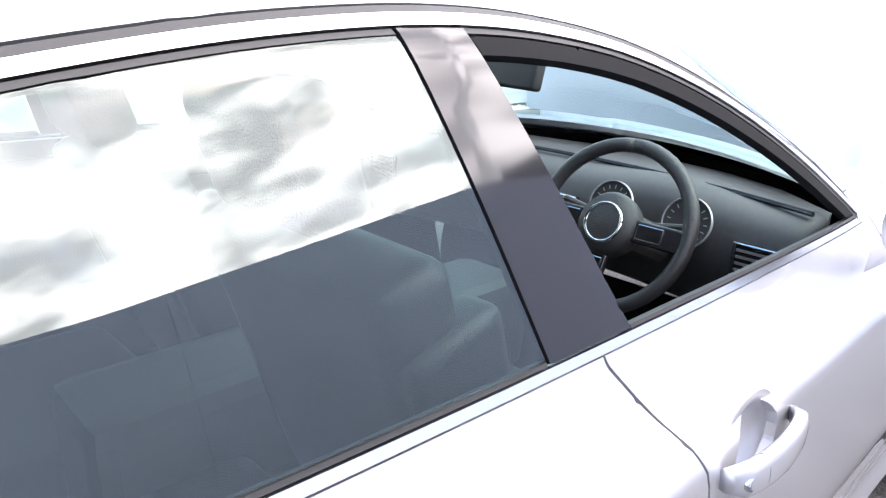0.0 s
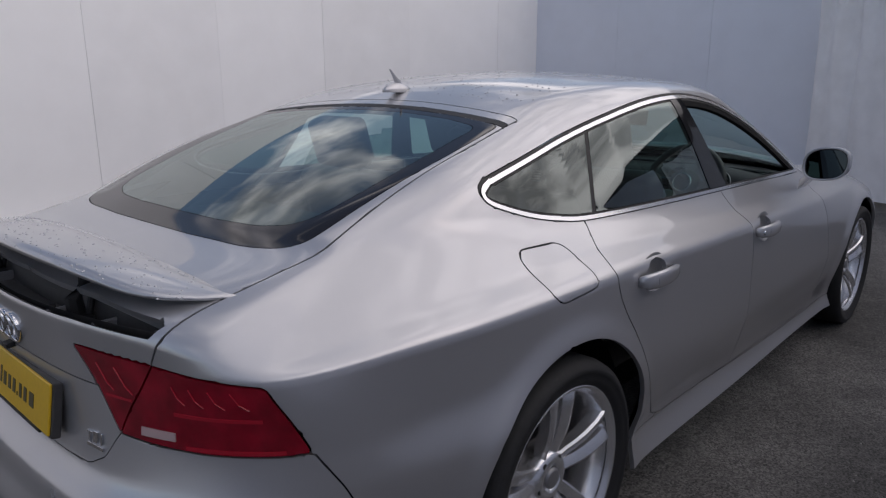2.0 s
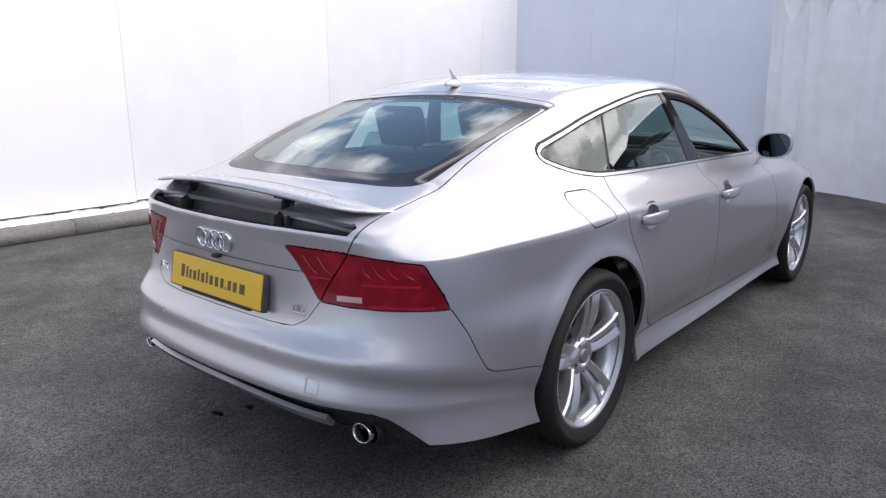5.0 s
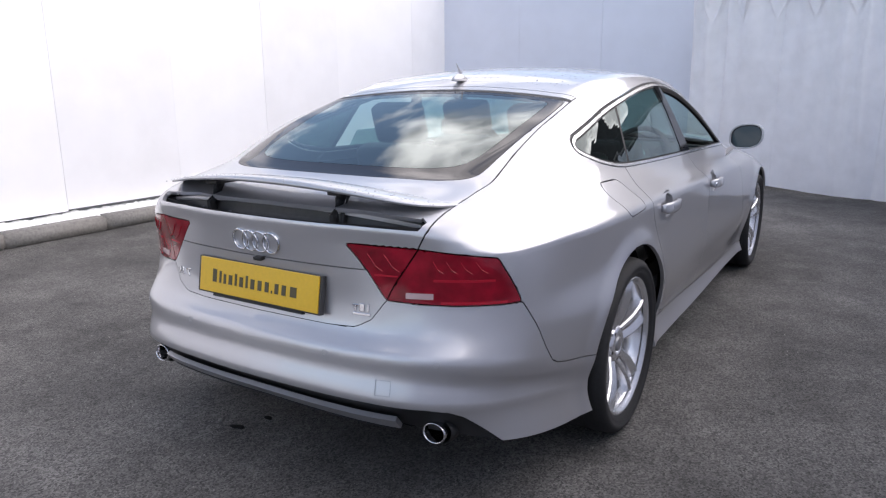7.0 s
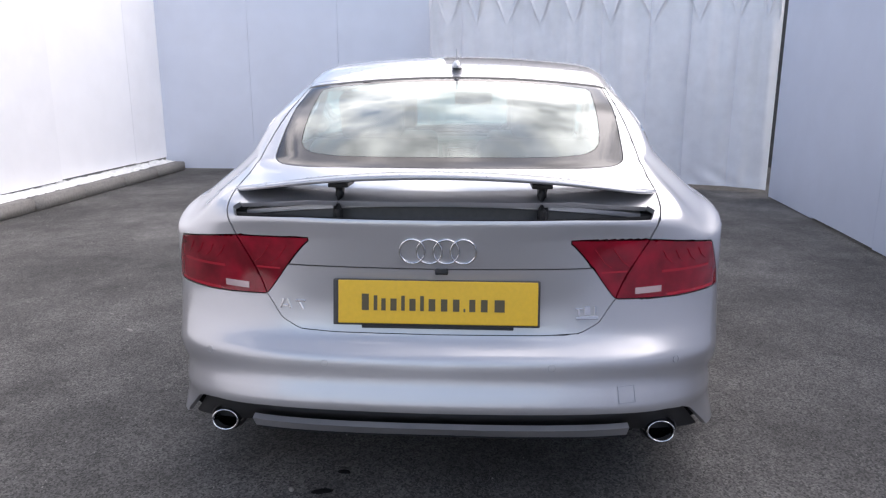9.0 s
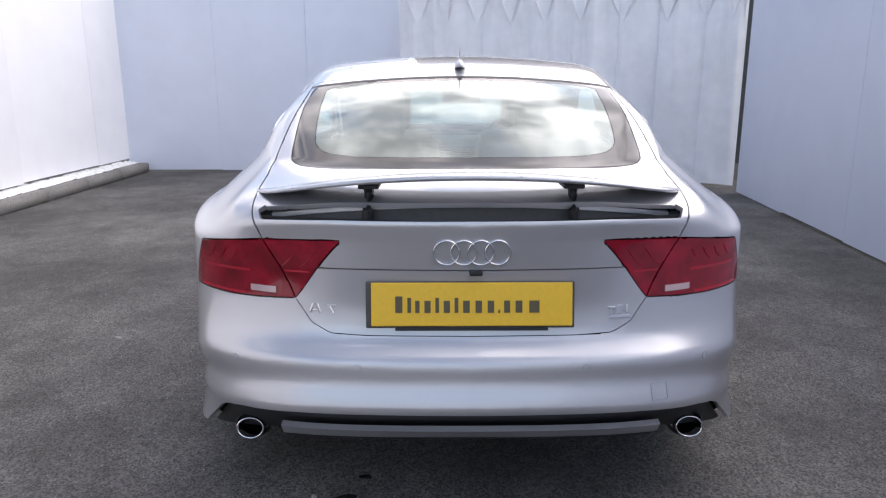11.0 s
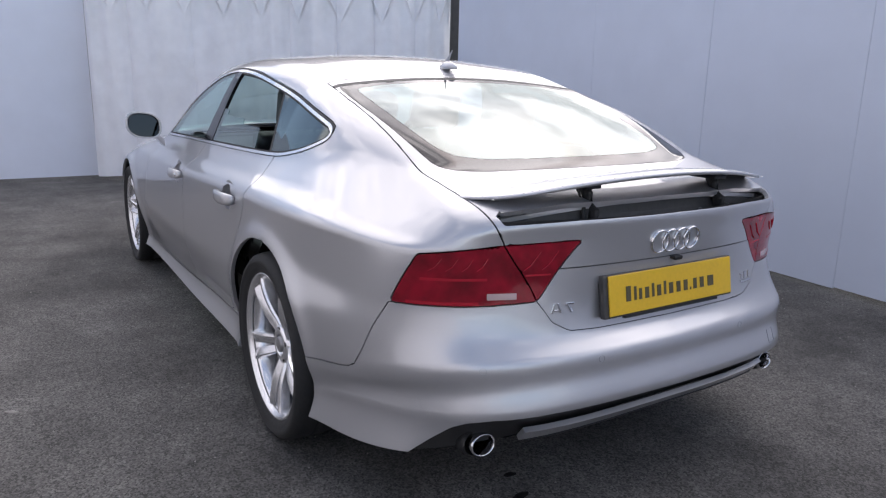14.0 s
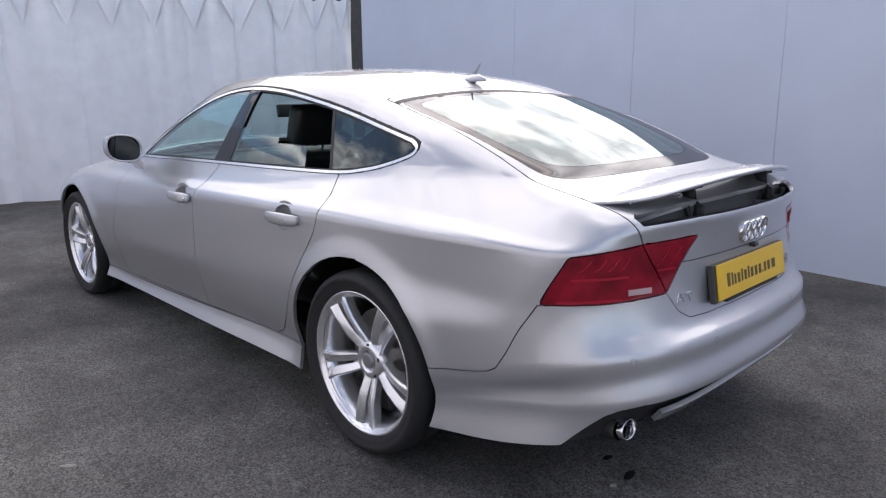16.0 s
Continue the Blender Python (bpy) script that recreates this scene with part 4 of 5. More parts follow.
LABELS = {"rear_bumper": "silver painted rear bumper", "tailgate": "silver tailgate above the number plate", "valance": "dark lower rear valance", "body_shell": "silver body sides and roof in one shell", "bonnet": "silver bonnet"}
PANEL = {}
for k in ("rear_bumper", "tailgate", "tailgate_skin", "body_shell", "bonnet", "front_bumper", "valance", "rear_glass", "glass_border", "top_gap", "windscreen"):
    bm = merge(halves[1].pop(k), halves[-1].pop(k))
    mat = {"glass_border": FRIT, "top_gap": BLACK, "valance": BLACK, "rear_glass": REAR_GLASS, "windscreen": GLASS}.get(k, PAINT)
    PANEL[k] = panel(k, rim(bm, .001 if mat is not PAINT or k == "tailgate_skin" else .0014 if k == "rear_bumper" else .0022, .004 if mat in (SMOKED, SIDE_GLASS, GLASS, REAR_GLASS) else .014, -.028 if k == "valance" else 0), mat, LABELS.get(k, ""))
for side in (1, -1):
    h = halves[side]
    for k in sorted(h):
        if side < 0 and k == "front_pane":
            h[k].free()
            continue
        mat = {"window_gasket": BLACK, "window_frame": DARK, "window_trim": BRIGHT, "window_seal": BLACK, "pillar_cover": GLOSSY_BLACK, "front_pane": GLASS, "rear_pane": SIDE_GLASS, "quarter_pane": SMOKED, "lamp_inner": LENS, "lamp_outer": LENS}.get(k, PAINT)
        lab = {"window_trim": "bright aluminium window trim", "pillar_cover": "gloss black door pillar cover", "lamp_outer": "red tail lamp lens", "lamp_inner": "red tail lamp lens in the tailgate"}.get(k, "")
        thin = mat in (GLASS, SIDE_GLASS, SMOKED, REAR_GLASS)
        PANEL[k, side] = panel({"lamp_inner": "tail_lamp", "lamp_outer": "tail_lamp"}.get(k, k), rim(h[k], .0008 if thin or mat is BRIGHT or mat is BLACK else .0022, .003 if thin else .014, .003 if k == "window_trim" else .002 if k == "pillar_cover" else 0), mat, lab)
for k, ob in PANEL.items():
    if ob.data.materials[0] in (GLASS, SIDE_GLASS, SMOKED, REAR_GLASS):
        ob.visible_shadow = False


# ---- places on the shell ----
FLANK = GRID[V < 7.6][:, U > 1.3]
TAIL = GRID[V < 7.4][:, U < 1.4]


def on_flank(x, z, side):
    """The point of the flank at x and z, and the way out of it there."""
    d = (FLANK[..., 0] - x) ** 2 + (FLANK[..., 2] - z) ** 2
    j, i = np.unravel_index(np.argmin(d), d.shape)
    j, i = min(max(j, 1), FLANK.shape[0] - 2), min(max(i, 1), FLANK.shape[1] - 2)
    a, b = FLANK[j, i + 1] - FLANK[j, i - 1], FLANK[j + 1, i] - FLANK[j - 1, i]
    n = np.cross(b, a)
    n /= np.linalg.norm(n)
    p = FLANK[j, i]
    y = p[1] - (n[0] * (x - p[0]) + n[2] * (z - p[2])) / n[1]
    return Vector((x, y * side, z)), Vector((n[0], n[1] * side, n[2]))


def on_tail(y, z):
    """The point of the tail at y and z, and the way out of it there."""
    s, y = (1 if y >= 0 else -1), abs(y)
    d = (TAIL[..., 1] - y) ** 2 + (TAIL[..., 2] - z) ** 2
    j, i = np.unravel_index(np.argmin(d), d.shape)
    j, i = min(max(j, 1), TAIL.shape[0] - 2), min(max(i, 1), TAIL.shape[1] - 2)
    a, b = TAIL[j, i + 1] - TAIL[j, i - 1], TAIL[j + 1, i] - TAIL[j - 1, i]
    n = np.cross(b, a)
    n /= np.linalg.norm(n)
    p = TAIL[j, i]
    x = p[0] - (n[1] * (y - p[1]) + n[2] * (z - p[2])) / n[0]
    return Vector((x, y * s, z)), Vector((n[0], n[1] * s, n[2]))


def set_on(p, n, up=(0, 0, 1)):
    """A pose whose z leaves the surface and whose y points as far up as it can."""
    n = n.normalized()
    x = Vector(up).cross(n).normalized()
    return Matrix.Translation(p) @ Matrix((x, n.cross(x), n)).transposed().to_4x4()


# ---- hidden inside of the shell: shuts the joints, lines the cabin ----
def lining(name, mat, keep, depth, label=""):
    """The shell drawn in by depth, where keep(x, z, u, v) holds, on both sides."""
    du = np.gradient(GRID, axis=1)
    dv = np.gradient(GRID, axis=0)
    n = np.cross(dv, du)
    n /= np.maximum(np.linalg.norm(n, axis=2, keepdims=True), 1e-9)
    g = GRID - n * depth
    g[..., 1] = np.maximum(g[..., 1], 0)
    for s in (1, -1):
        faces = []
        verts = [tuple(p) for p in (g.reshape(-1, 3) * [1, s, 1])]
        for j in range(0, NV - 1):
            for i in range(0, NU - 1):
                c = g[j, i]
                if keep(c[0], c[2], U[i], V[j]):
                    q = (j * NU + i, j * NU + i + 1, (j + 1) * NU + i + 1, (j + 1) * NU + i)
                    faces.append(q if s > 0 else q[::-1])
        used = sorted({k for f in faces for k in f})
        at = {k: i for i, k in enumerate(used)}
        part(name, mesh(name, [verts[k] for k in used], [[at[k] for k in f] for f in faces], mat, True), None, car, label)


def off_wheels(x, z):
    return math.hypot(x - .02, z - .33) > .41 and math.hypot(x - 2.9, z - .33) > .41


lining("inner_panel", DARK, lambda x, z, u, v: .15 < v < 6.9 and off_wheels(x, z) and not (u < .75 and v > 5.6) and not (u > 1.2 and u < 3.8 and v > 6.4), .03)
lining("door_lining", TRIM_DARK, lambda x, z, u, v: 3 < v < 6.75 and 1.5 < u < 3.75 and off_wheels(x, z), .06, "charcoal door lining")
head = GRID[V >= 9][:, (U >= KNOT[7]) & (U <= KNOT[12])]
nh, mh = head.shape[:2]
for s in (1, -1):
    pts = [(p[0], p[1] * .95 * s, p[2] - .05) for p in head.reshape(-1, 3)]
    part("headlining", mesh("headlining", pts, [(j * mh + i, j * mh + i + 1, (j + 1) * mh + i + 1, (j + 1) * mh + i) for j in range(nh - 1) for i in range(mh - 1)], CLOTH, True), None, car, "grey cloth headlining")
lining("pillar_lining", TRIM_DARK, lambda x, z, u, v: 7 <= v < 8.4 and 3.72 < u < 4.03, .022, "dark windscreen pillar lining")
lining("pillar_lining", TRIM_DARK, lambda x, z, u, v: 7 <= v < 8.2 and .68 < u < 1.0, .022, "dark rear pillar lining")


# ---- wheels ----
def make_wheel(side, x, phase):
    """side: 1 left, -1 right. Built about its axle with z outwards, then turned."""
    place = Matrix.Translation((x, side * .80, .335)) @ pose(0, 0, 0, -90 * side) @ pose(0, 0, 0, 0, 0, phase)
    w = new("wheel")
    w.parent = car
    tagged(w, "silver alloy wheel with five twin spokes and a black tyre")
    w.matrix_basis = place
    r = .335
    part("tyre", lathe([(.255, -.11), (.285, -.125), (.312, -.13), (.327, -.118), (r, -.09), (r, -.045), (r - .006, -.043), (r - .006, -.037), (r, -.035), (r, .035), (r - .006, .037), (r - .006, .043), (r, .045), (r, .09), (.328, .115), (.313, .128), (.300, .130), (.298, .1275), (.284, .1265), (.272, .120), (.262, .112), (.252, .106)], 72), RUBBER, w, "black tyre", True)
    rim_bm = lathe([(.252, -.11), (.242, -.09), (.225, -.02), (.228, .05), (.238, .085), (.246, .094), (.262, .1), (.266, .108), (.263, .114), (.256, .113), (.25, .104), (.242, .097)], 72)
    rp = part("rim", rim_bm, ALLOY, w, "silver alloy rim", True)
    hub = lathe([(.0, .062), (.03, .064), (.034, .066), (.036, .074), (.052, .076), (.066, .07), (.075, .058), (.078, .03), (.075, .0)], 40)
    part("hub", hub, ALLOY, rp, "", True)
    cap = lathe([(.0, .079), (.02, .0785), (.0275, .0775), (.029, .07)], 32)
    part("centre_cap", cap, BADGE_GREY, rp, "grey centre cap", True)
    for k in range(5):
        a = math.radians(72 * k)
        ahead, across, up = Vector((math.cos(a), math.sin(a), 0)), Vector((-math.sin(a), math.cos(a), 0)), Vector((0, 0, 1))
        for s in (-1, 1):
            rings = []
            for t, wd, dp, h, off in ((0, .0155, .034, .066, .016), (.14, .0165, .036, .074, .0195), (.3, .0175, .04, .086, .0225), (.5, .0185, .042, .096, .025), (.75, .0195, .042, .1025, .0285), (.93, .022, .04, .103, .032), (1, .026, .036, .1, .036)):
                c = ahead * (.055 + t * .192) + across * (off * s)
                # the outer shoulder stands higher than the side towards the groove
                rings.append([c + across * (q * wd * s) + up * (h - d) for q, d in ((-1, dp), (-1, .013), (-.62, .008), (.5, .0), (.78, .001), (1, .009), (1, dp))])
            blade_bm = loft(rings)
            for e in blade_bm.edges:
                e.smooth = len(e.link_faces) < 2 or e.calc_face_angle(0) < .4
            part("spoke", blade_bm, ALLOY, rp, "", True)
        rings = []
        for t, wd, h in ((0, .02, .056), (.15, .021, .06), (.3, .018, .056), (.42, .014, .042)):
            c = ahead * (.055 + t * .192)
            rings.append([c + across * (q * wd) + up * z for q, z in ((-1, h - .03), (-1, h), (1, h), (1, h - .03))])
        part("spoke_web", loft(rings), ALLOY, rp)
        b = math.radians(72 * k + 36)
        bolt = lathe([(0, .062), (.008, .062), (.009, .06), (.009, .04)], 10, Matrix.Translation((.056 * math.cos(b), .056 * math.sin(b), .012)))
        part("wheel_bolt", bolt, BLACK, rp, "", True)
    part("brake_disc", lathe([(.06, .0), (.08, .0), (.175, .0), (.177, -.004), (.177, -.026), (.06, -.03)], 56), STEEL, w, "grey steel brake disc", True)
    part("brake_caliper", box_bm((.07, .16, .08), (.15, .0, -.0), .012), BLACK, w)
    return w


for side, x, phase in ((1, 0, 90), (-1, 0, 90), (1, 2.914, 66), (-1, 2.914, 20)):
    make_wheel(side, x, phase)


for side in (1, -1):
    for x in (.02, 2.9):
        rings = [[(x + r * math.cos(a), side * y, .335 + r * math.sin(a)) for a in [math.radians(-20 + 220 * k / 30) for k in range(31)]] for r, y in ((.05, .56), (.396, .56), (.4, .7), (.398, .84))]
        part("wheel_arch_liner", loft(rings, False), DARK, car, "dark wheel arch liner", True)


# ---- tail ----
def sweep(y):
    """How far the tail's lip lies ahead of its middle at y."""
    return .097 * (abs(y) / .575) ** 2


def blade():
    rings = []
    for k in range(41):
        y = -.608 + 1.216 * k / 40
        e = (abs(y) / .63) ** 2
        q = max(0, (abs(y) - .44) / .168)
        front, back = -.755 + .03 * e + .008 * q * q, -.962 + .125 * e + .118 * q * q * q
        zf, zb = .999 - .05 * e, 1.022 - .073 * e
        top = []
        for i in range(7):
            t = i / 6
            top.append((back + (front - back) * t, y, zb + (zf - zb) * t + .009 * (1 - .7 * e) * math.sin(math.pi * t) ** .8))
        low = [(px, py, pz - (.0125 - .006 * i / 6) * (1 - .6 * e)) for i, (px, py, pz) in enumerate(top)]
        rings.append(top + low[::-1])
    return loft(rings)


spoiler = part("spoiler", blade(), PAINT, car, "raised silver spoiler blade beaded with water", True)
for s in (-1, 1):
    y = .27 * s
    bm = tube([(-.9, y, .872), (-.905, y, .92), (-.875, y, .96), (-.86, y, .982)], .012, 8, 1.6)
    add(bm, tube([(-.885, y + .012 * s, .875), (-.87, y + .012 * s, .93), (-.845, y + .012 * s, .98)], .008, 8))
    add(bm, box_bm((.1, .055, .012), (-.85, y, .985), .004))
    add(bm, box_bm((.05, .09, .022), (-.905, y, .876), .005))
    part("spoiler_arm", bm, BLACK, spoiler, "black folding spoiler arm")


def well():
    bm = None
    rows = []
    for k in range(33):
        y = -.575 + 1.15 * k / 32
        d = sweep(y)
        rows.append([(-.955 + d, y, .905), (-.945 + d, y, .885), (-.935 + d, y, .868), (-.9 + d * .7, y, .866), (-.89 + d * .65, y, .87), (-.882 + d * .6, y, .9), (-.876 + d * .6, y, .944 - .04 * (abs(y) / .575) ** 2)])
    bm = loft(rows, False)
    for y in (-.575, .575):
        d = sweep(y)
        bm.faces.new([bm.verts.new((-.955 + d, y, .905)), bm.verts.new((-.935 + d, y, .868)), bm.verts.new((-.89 + d * .65, y, .87)), bm.verts.new((-.876 + d * .6, y, .904))])
    return bm


part("spoiler_well", well(), GREY_PLASTIC, car, "dark plastic trough under the raised spoiler")
for s in (-1, 1):
    part("well_pocket", box_bm((.055, .15, .02), (-.912, .285 * s, .872), .006), BLACK, car, "black pocket round the spoiler arm")
    for y in (.205, .365):
        part("well_rib", box_bm((.06, .008, .03), (-.91 + .03 * (y > .3), y * s, .876), .003), PAINT_DULL, car)
    part("well_stop", lathe([(0, .03), (.008, .03), (.011, .026), (.012, 0)], 12, Matrix.Translation((-.852, .53 * s, .868))), BLACK, car, "black rubber stop", True)
part("well_panel", box_bm((.045, .3, .012), (-.918, .02, .871), .004), GREY_PLASTIC, car, "raised plastic panel in the trough")
bar = [[(-.878 + sweep(y) * .6 + dx, y, .926 - .04 * (abs(y) / .575) ** 2 + dz) for dx, dz in ((0, 0), (-.012, .004), (-.012, .016), (0, .02))] for y in [-.54 + 1.08 * k / 24 for k in range(25)]]
part("well_edge", loft(bar), PAINT, car, "silver edge strip behind the spoiler")


def strip_on_tail(y0, y1, z0, z1, lift, thick, n=24, bow=0.0):
    rings = []
    for k in range(n + 1):
        y = y0 + (y1 - y0) * k / n
        b = bow * (2 * k / n - 1) ** 2
        p, q = on_tail(y, z0 + b), on_tail(y, z1 + b)
        out0, out1 = p[1] * lift, q[1] * lift
        rings.append([p[0] + out0 - p[1] * thick, p[0] + out0, q[0] + out1, q[0] + out1 - q[1] * thick])
    return loft(rings)


part("diffuser_lip", strip_on_tail(-.52, .52, .292, .326, .0, .016, 30, .012), PAINT, car, "silver strip along the rear diffuser")
part("diffuser_lip", strip_on_tail(-.5, .5, .284, .291, .002, .03, 30, .012), BLACK, car)
for s in (-1, 1):
    m = Matrix.Translation((-.872, .62 * s, .3)) @ pose(0, 0, 0, 0, -84, 0) @ pose(0, 0, 0, 0, 0, 0) @ Matrix.Diagonal((.56, .7, 1, 1))
    pipe = part("exhaust_tip", lathe([(.05, -.12), (.052, -.02), (.056, .03), (.056, .036), (.052, .038), (.048, .034), (.047, .0), (.046, -.11)], 36, m), CHROME, car, "oval chrome exhaust tip", True)
    part("exhaust_bore", lathe([(.0, -.06), (.0465, -.06)], 24, m), DARK, pipe)
    sur = lathe([(.066, .012), (.074, .0), (.072, -.03), (.064, -.04)], 36, m)
    part("exhaust_surround", sur, BLACK, car, "", True)

# number plate: yellow, its writing as plain bars
c, n = on_tail(0, .688)
pm = set_on(c + n * .016, Vector((-1, 0, .17)))
plate = part("number_plate", box_bm((.524, .114, .006), (0, 0, .004), .003, pm), PLATE, car, "yellow number plate with plain dark writing bars")
part("plate_holder", box_bm((.545, .122, .02), (-.004, -.002, -.009), .004, pm), GREY_PLASTIC, plate, "grey plate holder")
part("plate_lamp_bar", box_bm((.40, .008, .014), (0, -.066, -.004), .002, pm), BLACK, plate)
x0 = -.205
for wdt, hgt in ((.031, .046), (.016, .042), (.019, .034), (.027, .034), (.016, .042), (.027, .034), (.016, .042), (.029, .034), (.028, .034), (.028, .034), (.008, .009), (.026, .034), (.029, .034), (.044, .034)):
    part("writing_bar", box_bm((wdt * .6, hgt * .94, .0012), (x0 + wdt / 2, -.023 + hgt / 2, .0078), 0, pm), INK, plate)
    x0 += wdt + .0035

# four chrome rings, badges, camera
for k in range(4):
    y = .066 - .044 * k
    c, n = on_tail(y, .826)
    m = set_on(c + n * .006, n)
    bm = lathe([(.0355, -.008), (.0355, .0), (.033, .003), (.0305, .0), (.0305, -.008)], 40, m)
    part("badge_ring", bm, CHROME, car, "chrome badge ring", True)
for y, z, w, h, lean in ((.425, .668, .006, .028, -.35), (.405, .668, .006, .028, .35), (.415, .662, .014, .005, 0), (.372, .677, .028, .006, 0), (.37, .664, .006, .024, .5), (-.372, .668, .02, .005, 0), (-.372, .658, .005, .02, 0), (-.394, .662, .016, .024, 0), (-.415, .662, .005, .024, 0), (-.394, .643, .06, .008, 0)):
    c, n = on_tail(y, z)
    part("badge", box_bm((w, h, .004), (0, 0, .002), .001, set_on(c, n) @ Matrix.Rotation(lean, 4, "Z")), CHROME, car)
c, n = on_tail(-.01, .772)
part("reversing_camera", box_bm((.034, .012, .03), (0, 0, .004), .004, set_on(c, n)), BLACK, car, "small black reversing camera")
for y in (-.64, -.3, .3, .64):
    c, n = on_tail(y, .525)
    part("parking_sensor", lathe([(.0088, -.0005), (.009, .0004), (.0098, .0004), (.01, -.0005)], 20, set_on(c, n)), PAINT_DULL, car)
c, n = on_tail(-.5, .45)
for a, b, w, h in ((0, .022, .046, .0014), (0, -.022, .046, .0014), (.023, 0, .0014, .044), (-.023, 0, .0014, .044)):
    part("tow_cover_joint", box_bm((w, h, .0012), (a, b, .0002), 0, set_on(c, n)), PAINT_DULL, car)


# tail lamps: light guides in arcs, a bright lower band and a clear reversing lens
def guide(points, r, s):
    """A thin light guide lying on the lens through (y, z) points."""
    line = []
    for (y0, z0), (y1, z1) in zip(points, points[1:]):
        for k in range(5):
            c, n = on_tail((y0 + (y1 - y0) * k / 5) * s, z0 + (z1 - z0) * k / 5)
            line.append(c + n * .0012)
    return tube(line, r, 6, .6)


for s in (-1, 1):
    outer, inner = PANEL["lamp_outer", s], PANEL["lamp_inner", s]
    for y0, y1, z0, z1, bow, mat, nm, at in (
            (.62, .775, .686, .694, 0, LAMP_BAR, "lower_band", outer), (.6, .75, .752, .759, 0, LAMP_BAR, "light_guide", outer), (.43, .5, .76, .765, 0, LAMP_BAR, "light_guide", inner)):
        part(nm, strip_on_tail(y0 * s, y1 * s, z0, z1, .0012, .004, 12, bow), mat, at)
    part("reversing_lens", strip_on_tail(.525 * s, .6 * s, .7, .717, .0025, .004, 8), LAMP_CLEAR, outer, "clear reversing lamp lens")
    for k in range(4):
        y = .6 + .036 * k
        part("light_guide", guide([(y, .812), (y + .012, .79), (y + .03, .776)], .0016, s), LAMP_BAR, outer)
    for y in (.41, .46):
        part("light_guide", guide([(y, .825), (y + .025, .79), (y + .05, .772)], .0016, s), LAMP_BAR, inner)

# ---- flanks: handles, mirrors, aerial ----
for s in (-1, 1):
    for x, z in HANDLES:
        c, n = on_flank(x, z, s)
        m = set_on(c, n)
        d = PANEL["rear_door" if x < 1 else "front_door", s]
        cup = lathe([(.0, -.03), (.02, -.0295), (.035, -.026), (.046, -.021), (.056, -.014), (.066, -.012), (.074, -.012)], 32, m @ Matrix.Diagonal((1.12, .86, 1, 1)))
        part("handle_cup", cup, PAINT, d, "", True)
        rings = []
        for k in range(15):
            t = k / 14
            a = -.105 + .21 * t
            h = .008 + .024 * math.sin(math.pi * t) ** .45
            wv = (.014 + .009 * math.sin(math.pi * t) ** .35) * (1.12 - .2 * t)
            ring = []
            for j in range(16):
                q = 2 * math.pi * j / 16
                c, si = math.cos(q), math.sin(q)
                ring.append(m @ Vector((a * s * -1, wv * math.copysign(abs(c) ** .7, c), h + .0105 * math.copysign(abs(si) ** .6, si))))
            rings.append(ring)
        hd = part("door_handle", loft(rings), PAINT, d, "silver pull handle", True)
        part("handle_cap_joint", loft([[m @ Vector(((-.058 + e) * s * -1, .0245 * math.cos(q), .0275 + .0117 * math.sin(q))) for q in [2 * math.pi * j / 16 for j in range(16)]] for e in (0, .0012)]), PAINT_DULL, hd)
        if x > 1:
            part("lock_cylinder", lathe([(0, .004), (.006, .004), (.0085, .005), (.0095, 0), (.0095, -.012)], 20, m @ Matrix.Translation((.088 * s, -.002, .0265))), CHROME, hd, "small key lock", True)


def mirror(s):
    """A door mirror: rounded shell, glass that faces back, and its foot."""
    cx, cy, cz = 1.89, .978, 1.003
    rings = []
    for k in range(13):
        t = k / 12
        x = -.055 + .135 * t
        g = (1 - (t * .98) ** 2.6) ** .5
        ring = []
        for j in range(28):
            q = 2 * math.pi * j / 28
            c, si = math.cos(q), math.sin(q)
            ring.append((cx + x + .02 * c * s * 0, s * (cy + .09 * g * math.copysign(abs(c) ** .75, c)), cz + .07 * g * math.copysign(abs(si) ** .75, si) + .012 * c * g))
        rings.append(ring)
    bm = loft(rings, True, False)
    ob = part("door_mirror", bm, PAINT, car, "silver door mirror with dark glass", True)
    inner = [[(p[0] + dx, s * cy + (p[1] - s * cy) * k, cz + (p[2] - cz) * k) for p in rings[0]] for k, dx in ((1, 0), (.95, -.004), (.89, 0))]
    part("mirror_lip", loft(inner, True, False), PAINT, ob, "", True)
    inner = [[(p[0] + dx, s * cy + (p[1] - s * cy) * k, cz + (p[2] - cz) * k) for p in rings[0]] for k, dx in ((.89, 0), (.87, .0), (.83, .012))]
    part("mirror_frame", loft(inner, True, False), GLOSSY_BLACK, ob, "", True)
    flat = [(p[0] + .008 + .1 * (p[2] - cz), s * cy + (p[1] - s * cy) * .86, cz + (p[2] - cz) * .85) for p in rings[0]]
    bm = bmesh.new()
    bm.faces.new([bm.verts.new(p) for p in flat])
    part("mirror_glass", bm, MIRROR, ob, "mirror glass")
    foot = loft([[(1.89 + a, s * .92, .945 + b) for a, b in ((-.03, -.012), (.05, -.012), (.05, .02), (-.03, .02))], [(1.95 + a, s * .865, .9 + b) for a, b in ((-.06, -.02), (.06, -.02), (.05, .02), (-.05, .02))]])
    part("mirror_foot", foot, PAINT, ob)


for s in (-1, 1):
    mirror(s)

